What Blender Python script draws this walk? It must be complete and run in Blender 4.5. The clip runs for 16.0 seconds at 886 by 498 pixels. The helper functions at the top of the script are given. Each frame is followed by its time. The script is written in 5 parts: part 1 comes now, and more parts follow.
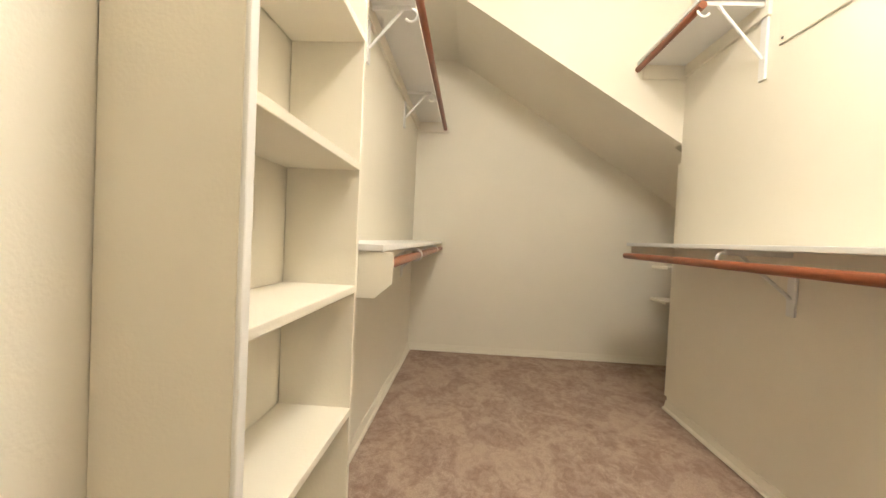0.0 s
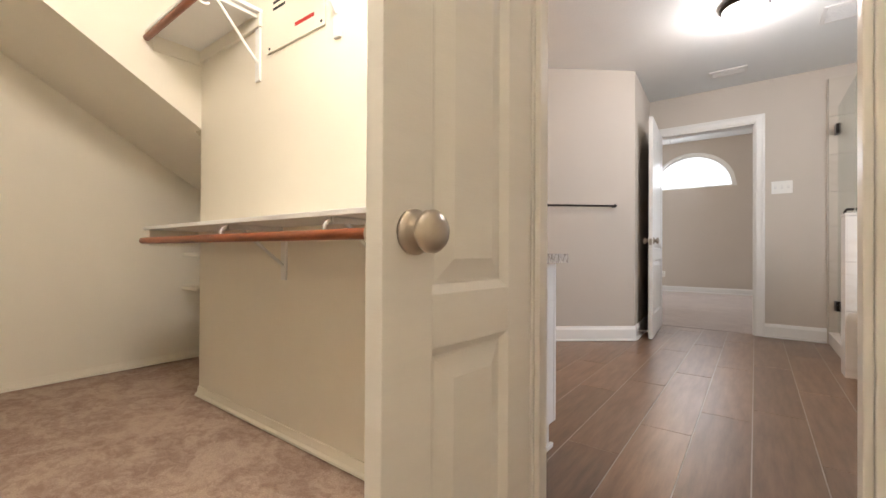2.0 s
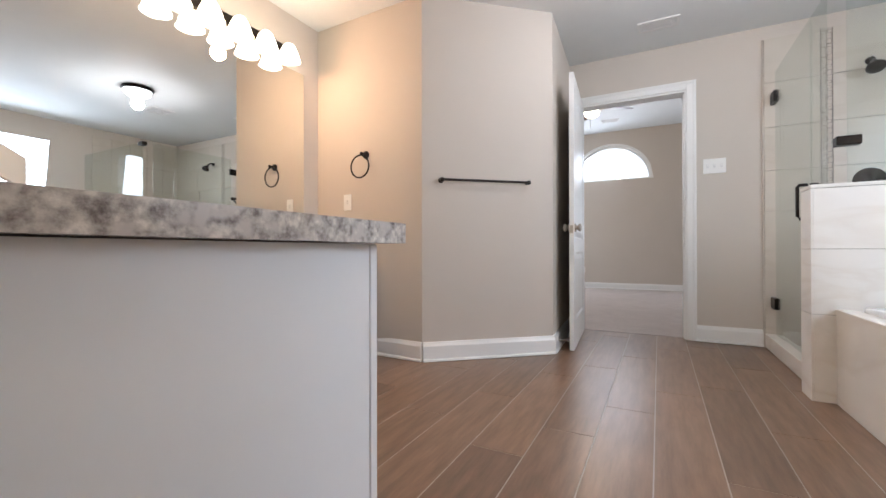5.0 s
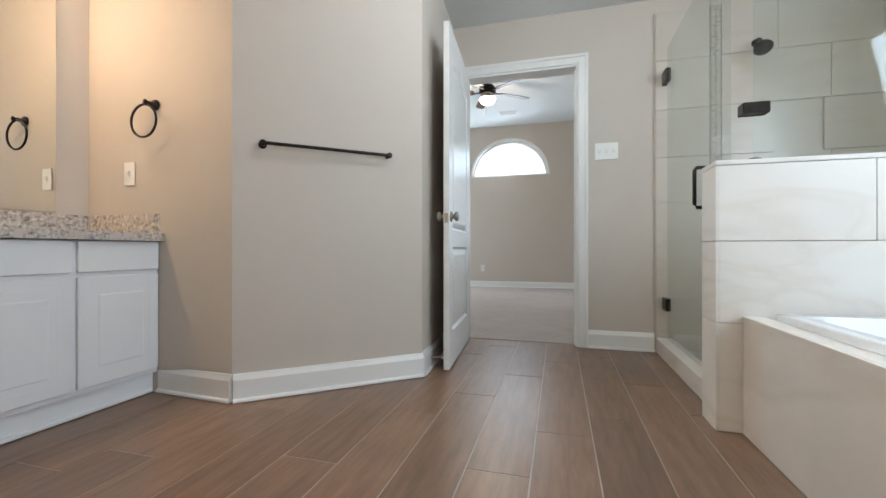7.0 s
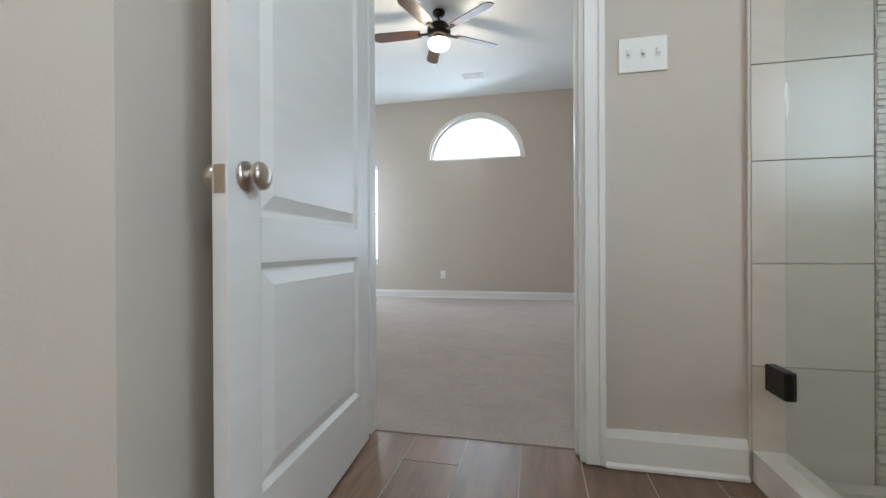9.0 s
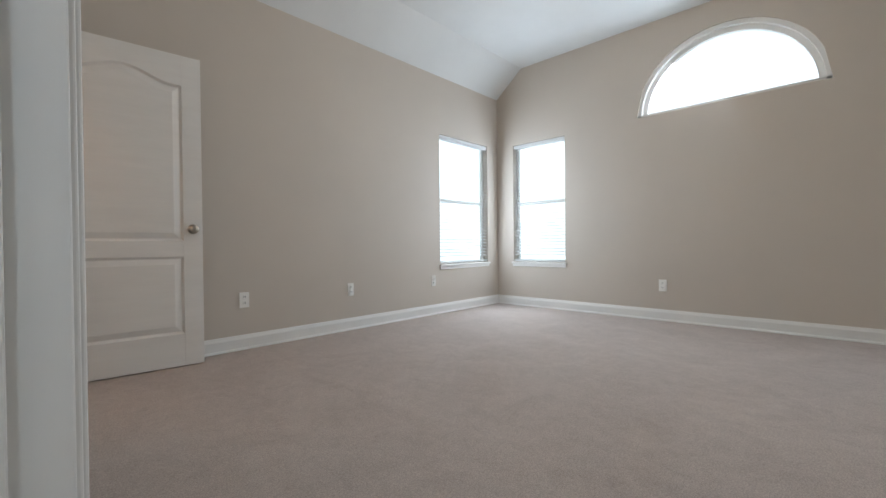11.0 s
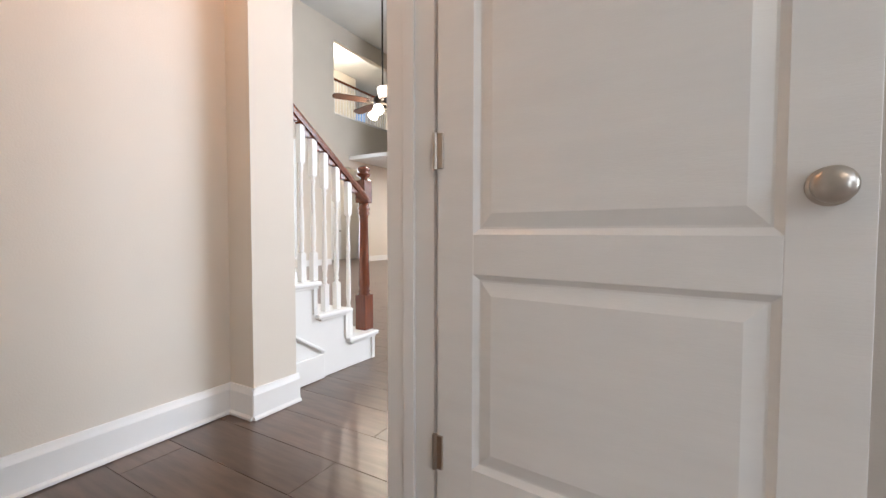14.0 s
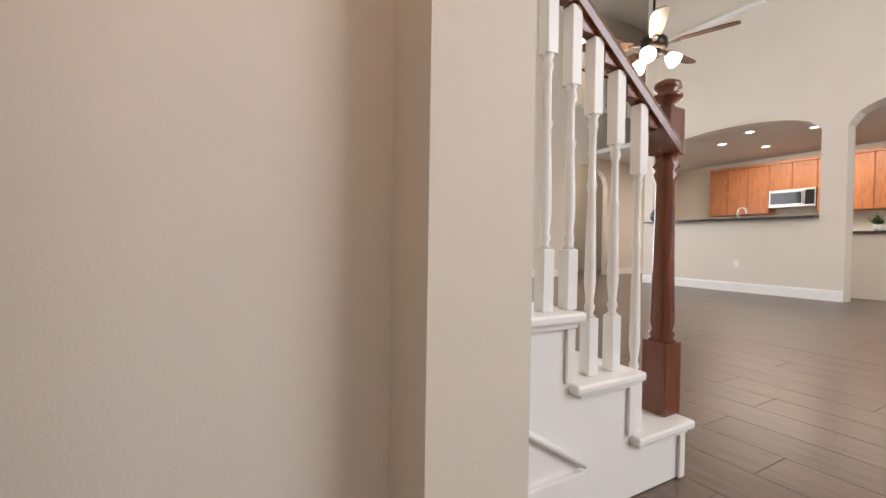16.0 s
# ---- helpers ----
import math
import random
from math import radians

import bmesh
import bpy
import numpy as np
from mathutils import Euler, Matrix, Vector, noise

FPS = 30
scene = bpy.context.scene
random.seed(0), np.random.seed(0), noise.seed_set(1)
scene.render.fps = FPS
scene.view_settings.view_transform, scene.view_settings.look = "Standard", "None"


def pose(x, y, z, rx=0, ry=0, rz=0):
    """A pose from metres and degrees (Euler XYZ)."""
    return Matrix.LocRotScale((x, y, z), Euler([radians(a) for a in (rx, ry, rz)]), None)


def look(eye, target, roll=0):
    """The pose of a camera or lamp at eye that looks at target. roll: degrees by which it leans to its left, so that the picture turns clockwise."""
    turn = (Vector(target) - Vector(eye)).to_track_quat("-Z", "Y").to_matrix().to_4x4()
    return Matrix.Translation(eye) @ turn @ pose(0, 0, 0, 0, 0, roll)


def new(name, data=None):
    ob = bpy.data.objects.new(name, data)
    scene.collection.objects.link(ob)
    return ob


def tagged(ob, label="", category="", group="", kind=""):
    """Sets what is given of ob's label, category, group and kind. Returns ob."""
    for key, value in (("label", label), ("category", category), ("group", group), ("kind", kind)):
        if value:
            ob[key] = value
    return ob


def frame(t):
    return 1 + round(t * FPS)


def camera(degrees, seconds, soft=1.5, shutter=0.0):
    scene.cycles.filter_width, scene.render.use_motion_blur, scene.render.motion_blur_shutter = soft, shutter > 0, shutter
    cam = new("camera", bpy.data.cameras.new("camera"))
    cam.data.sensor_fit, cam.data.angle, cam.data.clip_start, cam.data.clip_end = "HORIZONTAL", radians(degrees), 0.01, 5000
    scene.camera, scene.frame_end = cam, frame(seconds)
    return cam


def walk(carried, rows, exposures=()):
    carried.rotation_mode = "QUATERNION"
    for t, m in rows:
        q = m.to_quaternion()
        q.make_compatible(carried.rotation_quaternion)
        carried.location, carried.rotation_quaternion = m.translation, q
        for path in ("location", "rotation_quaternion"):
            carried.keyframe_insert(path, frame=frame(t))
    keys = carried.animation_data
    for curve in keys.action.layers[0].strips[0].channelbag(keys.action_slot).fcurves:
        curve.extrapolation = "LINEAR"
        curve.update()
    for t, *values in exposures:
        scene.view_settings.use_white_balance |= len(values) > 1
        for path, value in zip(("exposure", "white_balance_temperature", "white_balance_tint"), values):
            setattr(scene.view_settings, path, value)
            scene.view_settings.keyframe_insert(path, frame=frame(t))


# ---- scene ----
cam = camera(94.3, 16.0)
PATH = [
    (0, (0.275, 0.019, 0.947), (0.156, 2.015, 0.898), 2.7),
    (0.5, (0.316, -0.106, 0.93), (0.596, 1.875, 0.915), 1.3),
    (1, (0.34, -0.173, 0.912), (1.156, 1.653, 0.902), 0.9),
    (1.5, (0.389, -0.16, 0.884), (1.64, 1.401, 0.883), 0.4),
    (2, (0.434, -0.092, 0.852), (2.026, 1.119, 0.863), 0.3),
    (2.5, (0.546, -0.039, 0.797), (2.297, 0.927, 0.803), 0.3),
    (3, (0.69, -0.004, 0.786), (2.482, 0.883, 0.786), 0.5),
    (3.5, (1.02, 0.092, 0.815), (2.819, 0.962, 0.818), 0.5),
    (3.7, (1.107, 0.098, 0.810), (2.903, 0.976, 0.818), 0.4),
    (5.8, (1.83, 0.135, 0.744), (3.596, 1.074, 0.746), -0.2),
    (6, (1.906, 0.102, 0.724), (3.696, 0.994, 0.727), -0.1),
    (6.5, (2.079, 0.081, 0.727), (3.95, 0.786, 0.728), -0.1),
    (7, (2.38, 0.052, 0.759), (4.306, 0.593, 0.761), -0.0),
    (7.5, (2.758, 0.014, 0.778), (4.713, 0.434, 0.784), -0.1),
    (8, (3.204, 0.032, 0.811), (5.172, 0.388, 0.812), -0.0),
    (8.2, (3.392, 0.046, 0.828), (5.362, 0.389, 0.829), -0.3),
    (10.3, (5.245, 0.153, 0.767), (7.025, 1.065, 0.765), -0.7),
    (10.5, (5.423, 0.166, 0.771), (7.143, 1.187, 0.772), -0.8),
    (11, (5.823, 0.202, 0.835), (7.271, 1.581, 0.817), -0.6),
    (11.5, (6.14, 0.454, 0.826), (7.303, 2.081, 0.825), -0.6),
    (12, (6.39, 0.794, 0.839), (7.157, 2.642, 0.821), 0.2),
    (12.5, (6.57, 1.172, 0.847), (6.862, 3.151, 0.827), 0.0),
    (13, (6.653, 1.636, 0.887), (6.549, 3.632, 0.807), 0.4),
    (13.5, (6.624, 2.094, 0.888), (6.011, 3.996, 0.806), 0.2),
    (14, (6.493, 2.566, 0.887), (5.499, 4.3, 0.811), 0.1),
    (14.5, (6.299, 2.889, 0.913), (4.846, 4.261, 0.831), 0.1),
    (15, (6.006, 3.072, 0.857), (4.374, 4.227, 0.806), 0.2),
    (15.5, (5.711, 3.241, 0.804), (3.986, 4.252, 0.774), 0.8),
    (16, (5.426, 3.446, 0.782), (3.682, 4.424, 0.752), 0.9),
]
EXPOSURES = [
    (0.0, 0.1, 6500, 10), (1.0, 0.0, 6500, 12), (2.5, 0.0, 6350, 17), (3.5, 0.3, 6000, 18),
    (6.0, -0.05, 5800, 9), (8.0, 0.0, 5550, 4), (10.5, -0.2, 5900, 8), (12.0, -0.15, 5850, 8), (13.0, 0.3, 5700, 10), (13.8, 0.42, 5750, 11), (14.5, 0.15, 6200, 13), (15.3, 0.05, 6350, 16), (16.0, -0.2, 6450, 15),
]
walk(cam, [(t, look(eye, target, roll)) for t, eye, target, roll in PATH], EXPOSURES)

# ---------- light ----------
world = bpy.data.worlds.new("sky")
scene.world = world
world.use_nodes = True
wn = world.node_tree.nodes
sky = wn.new("ShaderNodeTexSky")
sky.sky_type = "NISHITA"
sky.sun_disc = False
sky.sun_elevation = radians(50)
sky.sun_rotation = radians(200)
wn["Background"].inputs[1].default_value = 0.15
world.node_tree.links.new(sky.outputs[0], wn["Background"].inputs[0])
sun = new("sun", bpy.data.lights.new("sun", "SUN"))
sun.data.energy = 0.8
sun.data.angle = radians(12)
sun.data.color = (1.0, 0.95, 0.88)
sun.matrix_world = look((0, 0, 20), (6.0, 16.0, 0))


def lamp(name, kind, place, power, colour, size=0.1, target=None):
    data = bpy.data.lights.new(name, kind)
    data.energy, data.color = power, colour
    if kind == "AREA":
        data.shape = "RECTANGLE"
        data.size, data.size_y = size
    else:
        data.shadow_soft_size = size
    ob = new(name, data)
    ob.matrix_world = look(place, target) if target else pose(*place)
    return ob


WARM, SOFT, COOL = (1.0, 0.84, 0.58), (1.0, 0.78, 0.56), (0.86, 0.93, 1.0)
lamp("closet_bulb", "POINT", (0.72, 0.68, 2.40), 74, (1.0, 0.95, 0.87), 0.18)
lamp("bath_bulb", "POINT", (4.02, -0.03, 2.43), 24, (1.0, 0.95, 0.9), 0.06)
lamp("vanity_bulb", "POINT", (3.3, 2.48, 2.13), 23, (1.0, 0.56, 0.30), 0.05)
lamp("bedroom_bulb", "POINT", (8.22, 1.03, 2.72), 26, (1.0, 0.8, 0.58), 0.08)
lamp("hall_bulb", "POINT", (5.3, 3.3, 2.6), 8, (1.0, 0.50, 0.25), 0.08)
lamp("living_bulb", "POINT", (3.03, 6.98, 2.36), 60, (1.0, 0.82, 0.6), 0.15)
lamp("kitchen_bulb", "AREA", (1.6, 13.8, 2.98), 160, (1.0, 0.9, 0.75), (3.0, 2.0), (1.6, 14.0, 0))
lamp("landing_bulb", "POINT", (-3.1, 12.6, 6.5), 140, (1.0, 0.85, 0.65), 0.1)
# added lamp with no known source, lifts the dark arched passage
lamp("passage_fill", "POINT", (-2.8, 11.8, 2.9), 40, (1.0, 0.85, 0.65), 0.1)
# daylight in the window openings
lamp("sky_corner_north", "AREA", (9.93, 3.66, 1.44), 28, COOL, (0.9, 1.5), (9.93, 0, 1.2))
lamp("sky_corner_east", "AREA", (10.60, 3.05, 1.44), 20, COOL, (0.75, 1.5), (5, 3.09, 1.3))
lamp("sky_arch", "AREA", (10.60, 1.0, 2.5), 17, COOL, (1.3, 0.5), (6, 3.0, 1.2))
lamp("sky_east", "AREA", (10.60, -1.05, 1.4), 17, COOL, (0.8, 1.5), (5, 1.5, 1.2))
lamp("sky_tub", "AREA", (3.37, -2.22, 1.78), 38, COOL, (1.2, 1.0), (3.37, 3, 0.8))
lamp("sky_living", "AREA", (-1.95, 8.25, 1.8), 150, (0.95, 0.97, 1.0), (3.2, 3.0), (6, 8.25, 1.4))
# added fill lamp in an invented east opening, brightens the living room
lamp("fill_living_east", "AREA", (8.96, 8.0, 3.0), 300, (0.95, 0.97, 1.0), (4.0, 3.5), (0, 9.0, 1.6))

# ---------- materials ----------
def material(name, colour, rough=0.6, metal=0.0, scale=8.0, vary=0.12, bump=0.0, bump_scale=200.0, stretch=(1, 1, 1), spec=0.5, random_piece=0.0, emit=0.0, second=None, coat=0.0):
    m = bpy.data.materials.new(name)
    m.use_nodes = True
    nt = m.node_tree
    n, l = nt.nodes, nt.links
    b = n["Principled BSDF"]
    b.inputs["Roughness"].default_value = rough
    b.inputs["Metallic"].default_value = metal
    b.inputs["Specular IOR Level"].default_value = spec
    b.inputs["Coat Weight"].default_value = coat
    co = n.new("ShaderNodeNewGeometry")
    mp = n.new("ShaderNodeMapping")
    mp.inputs["Scale"].default_value = stretch
    l.new(co.outputs["Position"], mp.inputs[0])
    nz = n.new("ShaderNodeTexNoise")
    nz.inputs["Scale"].default_value = scale
    nz.inputs["Detail"].default_value = 6.0
    nz.inputs["Roughness"].default_value = 0.6
    l.new(mp.outputs[0], nz.inputs["Vector"])
    ramp = n.new("ShaderNodeValToRGB")
    c2 = second or tuple(c * (1 - vary) for c in colour)
    c1 = tuple(min(1.0, c * (1 + vary * 0.5)) for c in colour)
    ramp.color_ramp.elements[0].position, ramp.color_ramp.elements[0].color = 0.32, (*c2, 1)
    ramp.color_ramp.elements[1].position, ramp.color_ramp.elements[1].color = 0.68, (*c1, 1)
    l.new(nz.outputs[0], ramp.inputs[0])
    out = ramp.outputs[0]
    if random_piece:
        info = n.new("ShaderNodeObjectInfo")
        hsv = n.new("ShaderNodeHueSaturation")
        rng = n.new("ShaderNodeMapRange")
        rng.inputs[3].default_value, rng.inputs[4].default_value = 1 - random_piece, 1 + random_piece
        l.new(info.outputs["Random"], rng.inputs[0])
        l.new(rng.outputs[0], hsv.inputs["Value"])
        l.new(out, hsv.inputs["Color"])
        out = hsv.outputs[0]
    l.new(out, b.inputs["Base Color"])
    if bump:
        nb = n.new("ShaderNodeTexNoise")
        nb.inputs["Scale"].default_value = bump_scale
        nb.inputs["Detail"].default_value = 3.0
        l.new(mp.outputs[0], nb.inputs["Vector"])
        bp = n.new("ShaderNodeBump")
        bp.inputs["Strength"].default_value = bump
        bp.inputs["Distance"].default_value = 0.004
        l.new(nb.outputs[0], bp.inputs["Height"])
        l.new(bp.outputs[0], b.inputs["Normal"])
    if emit:
        b.inputs["Emission Color"].default_value = (*colour, 1)
        b.inputs["Emission Strength"].default_value = emit
    return m


def veined(name, base, vein, amount, scale=1.6, rough=0.25):
    """Stone with thin wandering veins."""
    m = material(name, base, rough, scale=2.0, vary=0.06, random_piece=0.03)
    nt = m.node_tree
    n, l = nt.nodes, nt.links
    b = n["Principled BSDF"]
    old = b.inputs["Base Color"].links[0].from_socket
    co = n["Geometry"]
    wv = n.new("ShaderNodeTexNoise")
    wv.inputs["Scale"].default_value = scale
    wv.inputs["Detail"].default_value = 5.0
    wv.inputs["Distortion"].default_value = 1.2
    mp = n.new("ShaderNodeMapping")
    mp.inputs["Rotation"].default_value = (0.6, 0.5, 0.3)
    mp.inputs["Scale"].default_value = (0.7, 0.7, 2.2)
    l.new(co.outputs["Position"], mp.inputs[0])
    l.new(mp.outputs[0], wv.inputs["Vector"])
    ramp = n.new("ShaderNodeValToRGB")
    e = ramp.color_ramp.elements
    e[0].position, e[0].color = 0.46, (0, 0, 0, 1)
    e[1].position, e[1].color = 0.54, (0, 0, 0, 1)
    mid = e.new(0.5)
    mid.color = (amount, amount, amount, 1)
    l.new(wv.outputs[0], ramp.inputs[0])
    mix = n.new("ShaderNodeMix")
    mix.data_type = "RGBA"
    l.new(ramp.outputs[0], mix.inputs[0])
    l.new(old, mix.inputs[6])
    mix.inputs[7].default_value = (*vein, 1)
    l.new(mix.outputs[2], b.inputs["Base Color"])
    return m


def granite(name, light, dark, warm):
    m = material(name, light, 0.2, scale=55, vary=0.2, second=dark)
    nt = m.node_tree
    n, l = nt.nodes, nt.links
    b = n["Principled BSDF"]
    old = b.inputs["Base Color"].links[0].from_socket
    vo = n.new("ShaderNodeTexNoise")
    vo.inputs["Scale"].default_value = 26
    vo.inputs["Detail"].default_value = 3
    l.new(n["Geometry"].outputs["Position"], vo.inputs["Vector"])
    ramp = n.new("ShaderNodeValToRGB")
    ramp.color_ramp.elements[0].position, ramp.color_ramp.elements[1].position = 0.52, 0.64
    l.new(vo.outputs[0], ramp.inputs[0])
    mix = n.new("ShaderNodeMix")
    mix.data_type = "RGBA"
    l.new(ramp.outputs[0], mix.inputs[0])
    l.new(old, mix.inputs[6])
    mix.inputs[7].default_value = (*warm, 1)
    l.new(mix.outputs[2], b.inputs["Base Color"])
    return m


def glass(name, tint, rough=0.0):
    m = bpy.data.materials.new(name)
    m.use_nodes = True
    n, l = m.node_tree.nodes, m.node_tree.links
    n.remove(n["Principled BSDF"])
    tr = n.new("ShaderNodeBsdfTransparent")
    tr.inputs[0].default_value = (*tint, 1)
    gl = n.new("ShaderNodeBsdfGlossy")
    gl.inputs["Roughness"].default_value = rough
    lw = n.new("ShaderNodeLayerWeight")
    pw = n.new("ShaderNodeMath")
    pw.operation = "POWER"
    pw.inputs[1].default_value = 4.0
    l.new(lw.outputs["Facing"], pw.inputs[0])
    fr = n.new("ShaderNodeMath")
    fr.operation = "MULTIPLY_ADD"
    fr.inputs[1].default_value, fr.inputs[2].default_value = 0.45, 0.035
    l.new(pw.outputs[0], fr.inputs[0])
    mx = n.new("ShaderNodeMixShader")
    l.new(fr.outputs[0], mx.inputs[0])
    l.new(tr.outputs[0], mx.inputs[1])
    l.new(gl.outputs[0], mx.inputs[2])
    l.new(mx.outputs[0], n["Material Output"].inputs[0])
    return m


def carpet(name, light, dark, patch, soft):
    """Cut pile: brushed patches with uneven rims over a fine tufted grain."""
    m = material(name, light, 0.95, scale=190, vary=0.28, bump=0.9, bump_scale=330, spec=0.08)
    nt = m.node_tree
    n, l = nt.nodes, nt.links
    b = n["Principled BSDF"]
    grain = b.inputs["Base Color"].links[0].from_socket
    pos = n["Geometry"].outputs["Position"]
    fac = None
    for k, (sc, amount) in enumerate(((patch, 1.0), (patch * 5.5, 0.55))):
        nz = n.new("ShaderNodeTexNoise")
        nz.inputs["Scale"].default_value = sc
        nz.inputs["Detail"].default_value = 7.0
        nz.inputs["Roughness"].default_value = 0.68
        nz.inputs["Distortion"].default_value = 0.9
        mp = n.new("ShaderNodeMapping")
        mp.inputs["Rotation"].default_value = (0, 0, 0.7 + k)
        mp.inputs["Scale"].default_value = (1.0, 0.8, 1.0)
        l.new(pos, mp.inputs[0])
        l.new(mp.outputs[0], nz.inputs["Vector"])
        rg = n.new("ShaderNodeMapRange")
        rg.inputs[1].default_value, rg.inputs[2].default_value = 0.5 - soft, 0.5 + soft
        rg.inputs[4].default_value = amount
        l.new(nz.outputs[0], rg.inputs[0])
        if fac is None:
            fac = rg.outputs[0]
        else:
            ad = n.new("ShaderNodeMath")
            ad.operation = "MULTIPLY_ADD"
            ad.inputs[1].default_value = 0.65
            l.new(fac, ad.inputs[0])
            l.new(rg.outputs[0], ad.inputs[2])
            fac = ad.outputs[0]
    mix = n.new("ShaderNodeMix")
    mix.data_type = "RGBA"
    l.new(fac, mix.inputs[0])
    mix.inputs[6].default_value = (*[d / c for d, c in zip(dark, light)], 1)
    mix.inputs[7].default_value = (1, 1, 1, 1)
    mul = n.new("ShaderNodeMix")
    mul.data_type = "RGBA"
    mul.blend_type = "MULTIPLY"
    mul.inputs[0].default_value = 1.0
    l.new(grain, mul.inputs[6])
    l.new(mix.outputs[2], mul.inputs[7])
    l.new(mul.outputs[2], b.inputs["Base Color"])
    return m


M_CREAM = material("closet_paint", (0.82, 0.77, 0.655), 0.6, scale=1.5, vary=0.03, bump=0.14, bump_scale=170)
M_WHITE = material("white_trim_paint", (0.82, 0.81, 0.78), 0.35, scale=2, vary=0.03)
M_WOODWHITE = material("grained_white_paint", (0.82, 0.81, 0.78), 0.32, scale=3, vary=0.03, bump=0.10, bump_scale=55, stretch=(1, 1, 7))
M_BEIGE = material("beige_wall_paint", (0.585, 0.525, 0.455), 0.65, scale=1.2, vary=0.03, bump=0.15, bump_scale=150)
M_LIVING = material("pale_wall_paint", (0.70, 0.64, 0.55), 0.65, scale=1.2, vary=0.03, bump=0.13, bump_scale=150)
M_CEIL = material("ceiling_paint", (0.74, 0.75, 0.74), 0.8, scale=2, vary=0.03, bump=0.4, bump_scale=70)
M_CARPET = carpet("mauve_carpet", (0.53, 0.405, 0.32), (0.375, 0.262, 0.21), 4.5, 0.055)
M_CARPET2 = carpet("grey_beige_carpet", (0.545, 0.475, 0.43), (0.45, 0.385, 0.345), 2.4, 0.17)
M_PLANK = material("brown_wood_tile", (0.225, 0.138, 0.088), 0.32, scale=3.0, vary=0.30, stretch=(1.2, 9, 1), random_piece=0.16, bump=0.08, bump_scale=8)
M_PLANK2 = material("dark_wood_tile", (0.145, 0.100, 0.074), 0.3, scale=3.0, vary=0.28, stretch=(1.2, 9, 1), random_piece=0.12, bump=0.08, bump_scale=8)
M_GROUT = material("pale_grout", (0.46, 0.41, 0.36), 0.8, scale=20)
M_MARBLE = veined("marble_tile", (0.80, 0.765, 0.70), (0.62, 0.54, 0.44), 0.28, 0.9)
M_MARBLE_D = veined("beige_marble_tile", (0.62, 0.56, 0.475), (0.52, 0.45, 0.36), 0.3, 0.8)
M_GRANITE = granite("speckled_granite", (0.72, 0.67, 0.60), (0.16, 0.13, 0.12), (0.55, 0.50, 0.46))
M_DARKGRAN = material("dark_granite", (0.05, 0.045, 0.04), 0.15, scale=60, vary=0.5)
M_CAB = material("white_cabinet_paint", (0.80, 0.80, 0.80), 0.35, scale=3, vary=0.02)
M_BRONZE = material("oil_rubbed_bronze", (0.03, 0.024, 0.02), 0.35, 0.8, scale=30, vary=0.3)
M_FAUCET = material("brushed_bronze", (0.16, 0.10, 0.06), 0.3, 1.0, scale=30, vary=0.3)
M_NICKEL = material("satin_nickel", (0.50, 0.45, 0.39), 0.28, 1.0, scale=40, vary=0.08)
M_STEEL = material("stainless_steel", (0.55, 0.54, 0.52), 0.3, 1.0, scale=20, vary=0.08)
M_ROD = material("stained_rod_wood", (0.26, 0.075, 0.03), 0.35, scale=6, vary=0.35, stretch=(6, 1, 6))
M_CHERRY = material("stained_cherry_wood", (0.17, 0.045, 0.018), 0.25, scale=5, vary=0.4, stretch=(9, 9, 1), coat=0.3)
M_CABWOOD = material("oak_cabinet_wood", (0.42, 0.15, 0.05), 0.35, scale=4, vary=0.3, stretch=(6, 6, 1), random_piece=0.08)
M_FANWOOD = material("dark_fan_blade_wood", (0.07, 0.035, 0.022), 0.35, scale=6, vary=0.3)
M_TUB = material("white_acrylic", (0.85, 0.86, 0.87), 0.15, scale=2, vary=0.01)
M_PLASTIC = material("white_plastic", (0.85, 0.84, 0.80), 0.3, scale=3, vary=0.01)
M_SLOT = material("dark_slot", (0.03, 0.03, 0.03), 0.6)
M_VENT = material("painted_vent_metal", (0.72, 0.71, 0.69), 0.4, scale=5, vary=0.03)
M_BLACK = material("black_glass", (0.012, 0.012, 0.014), 0.1)
M_RED = material("red_print", (0.55, 0.04, 0.03), 0.5)
M_BLIND = material("white_blind_slat", (0.85, 0.85, 0.84), 0.4, scale=3, vary=0.02)
_n = M_BLIND.node_tree
_t = _n.nodes.new("ShaderNodeBsdfTranslucent")
_t.inputs[0].default_value = (0.9, 0.92, 0.93, 1)
_x = _n.nodes.new("ShaderNodeMixShader")
_x.inputs[0].default_value = 0.4
_n.links.new(_n.nodes["Principled BSDF"].outputs[0], _x.inputs[1])
_n.links.new(_t.outputs[0], _x.inputs[2])
_n.links.new(_x.outputs[0], _n.nodes["Material Output"].inputs[0])
M_PEBBLE = material("mixed_pebble_mosaic", (0.45, 0.40, 0.34), 0.35, scale=40, vary=0.5)
M_LEAF = material("green_leaf", (0.06, 0.11, 0.035), 0.5, scale=20, vary=0.4)
M_TEAL = material("dark_glazed_pottery", (0.05, 0.07, 0.075), 0.2, scale=20, vary=0.4)
M_SKYGLOW = material("bright_overcast", (0.92, 0.97, 1.0), 1.0, emit=1.15)
M_BULB = material("lit_lamp_glass", (1.0, 0.86, 0.62), 0.4, emit=9.0)
M_BULBW = material("lit_white_lamp_glass", (1.0, 0.96, 0.88), 0.4, emit=7.0)
M_DIMGLASS = material("frosted_glass", (0.8, 0.72, 0.58), 0.3, emit=1.2)
M_GLASS = glass("clear_shower_glass", (0.955, 0.98, 0.968))
M_PANE = glass("window_glass", (0.96, 0.98, 0.98))
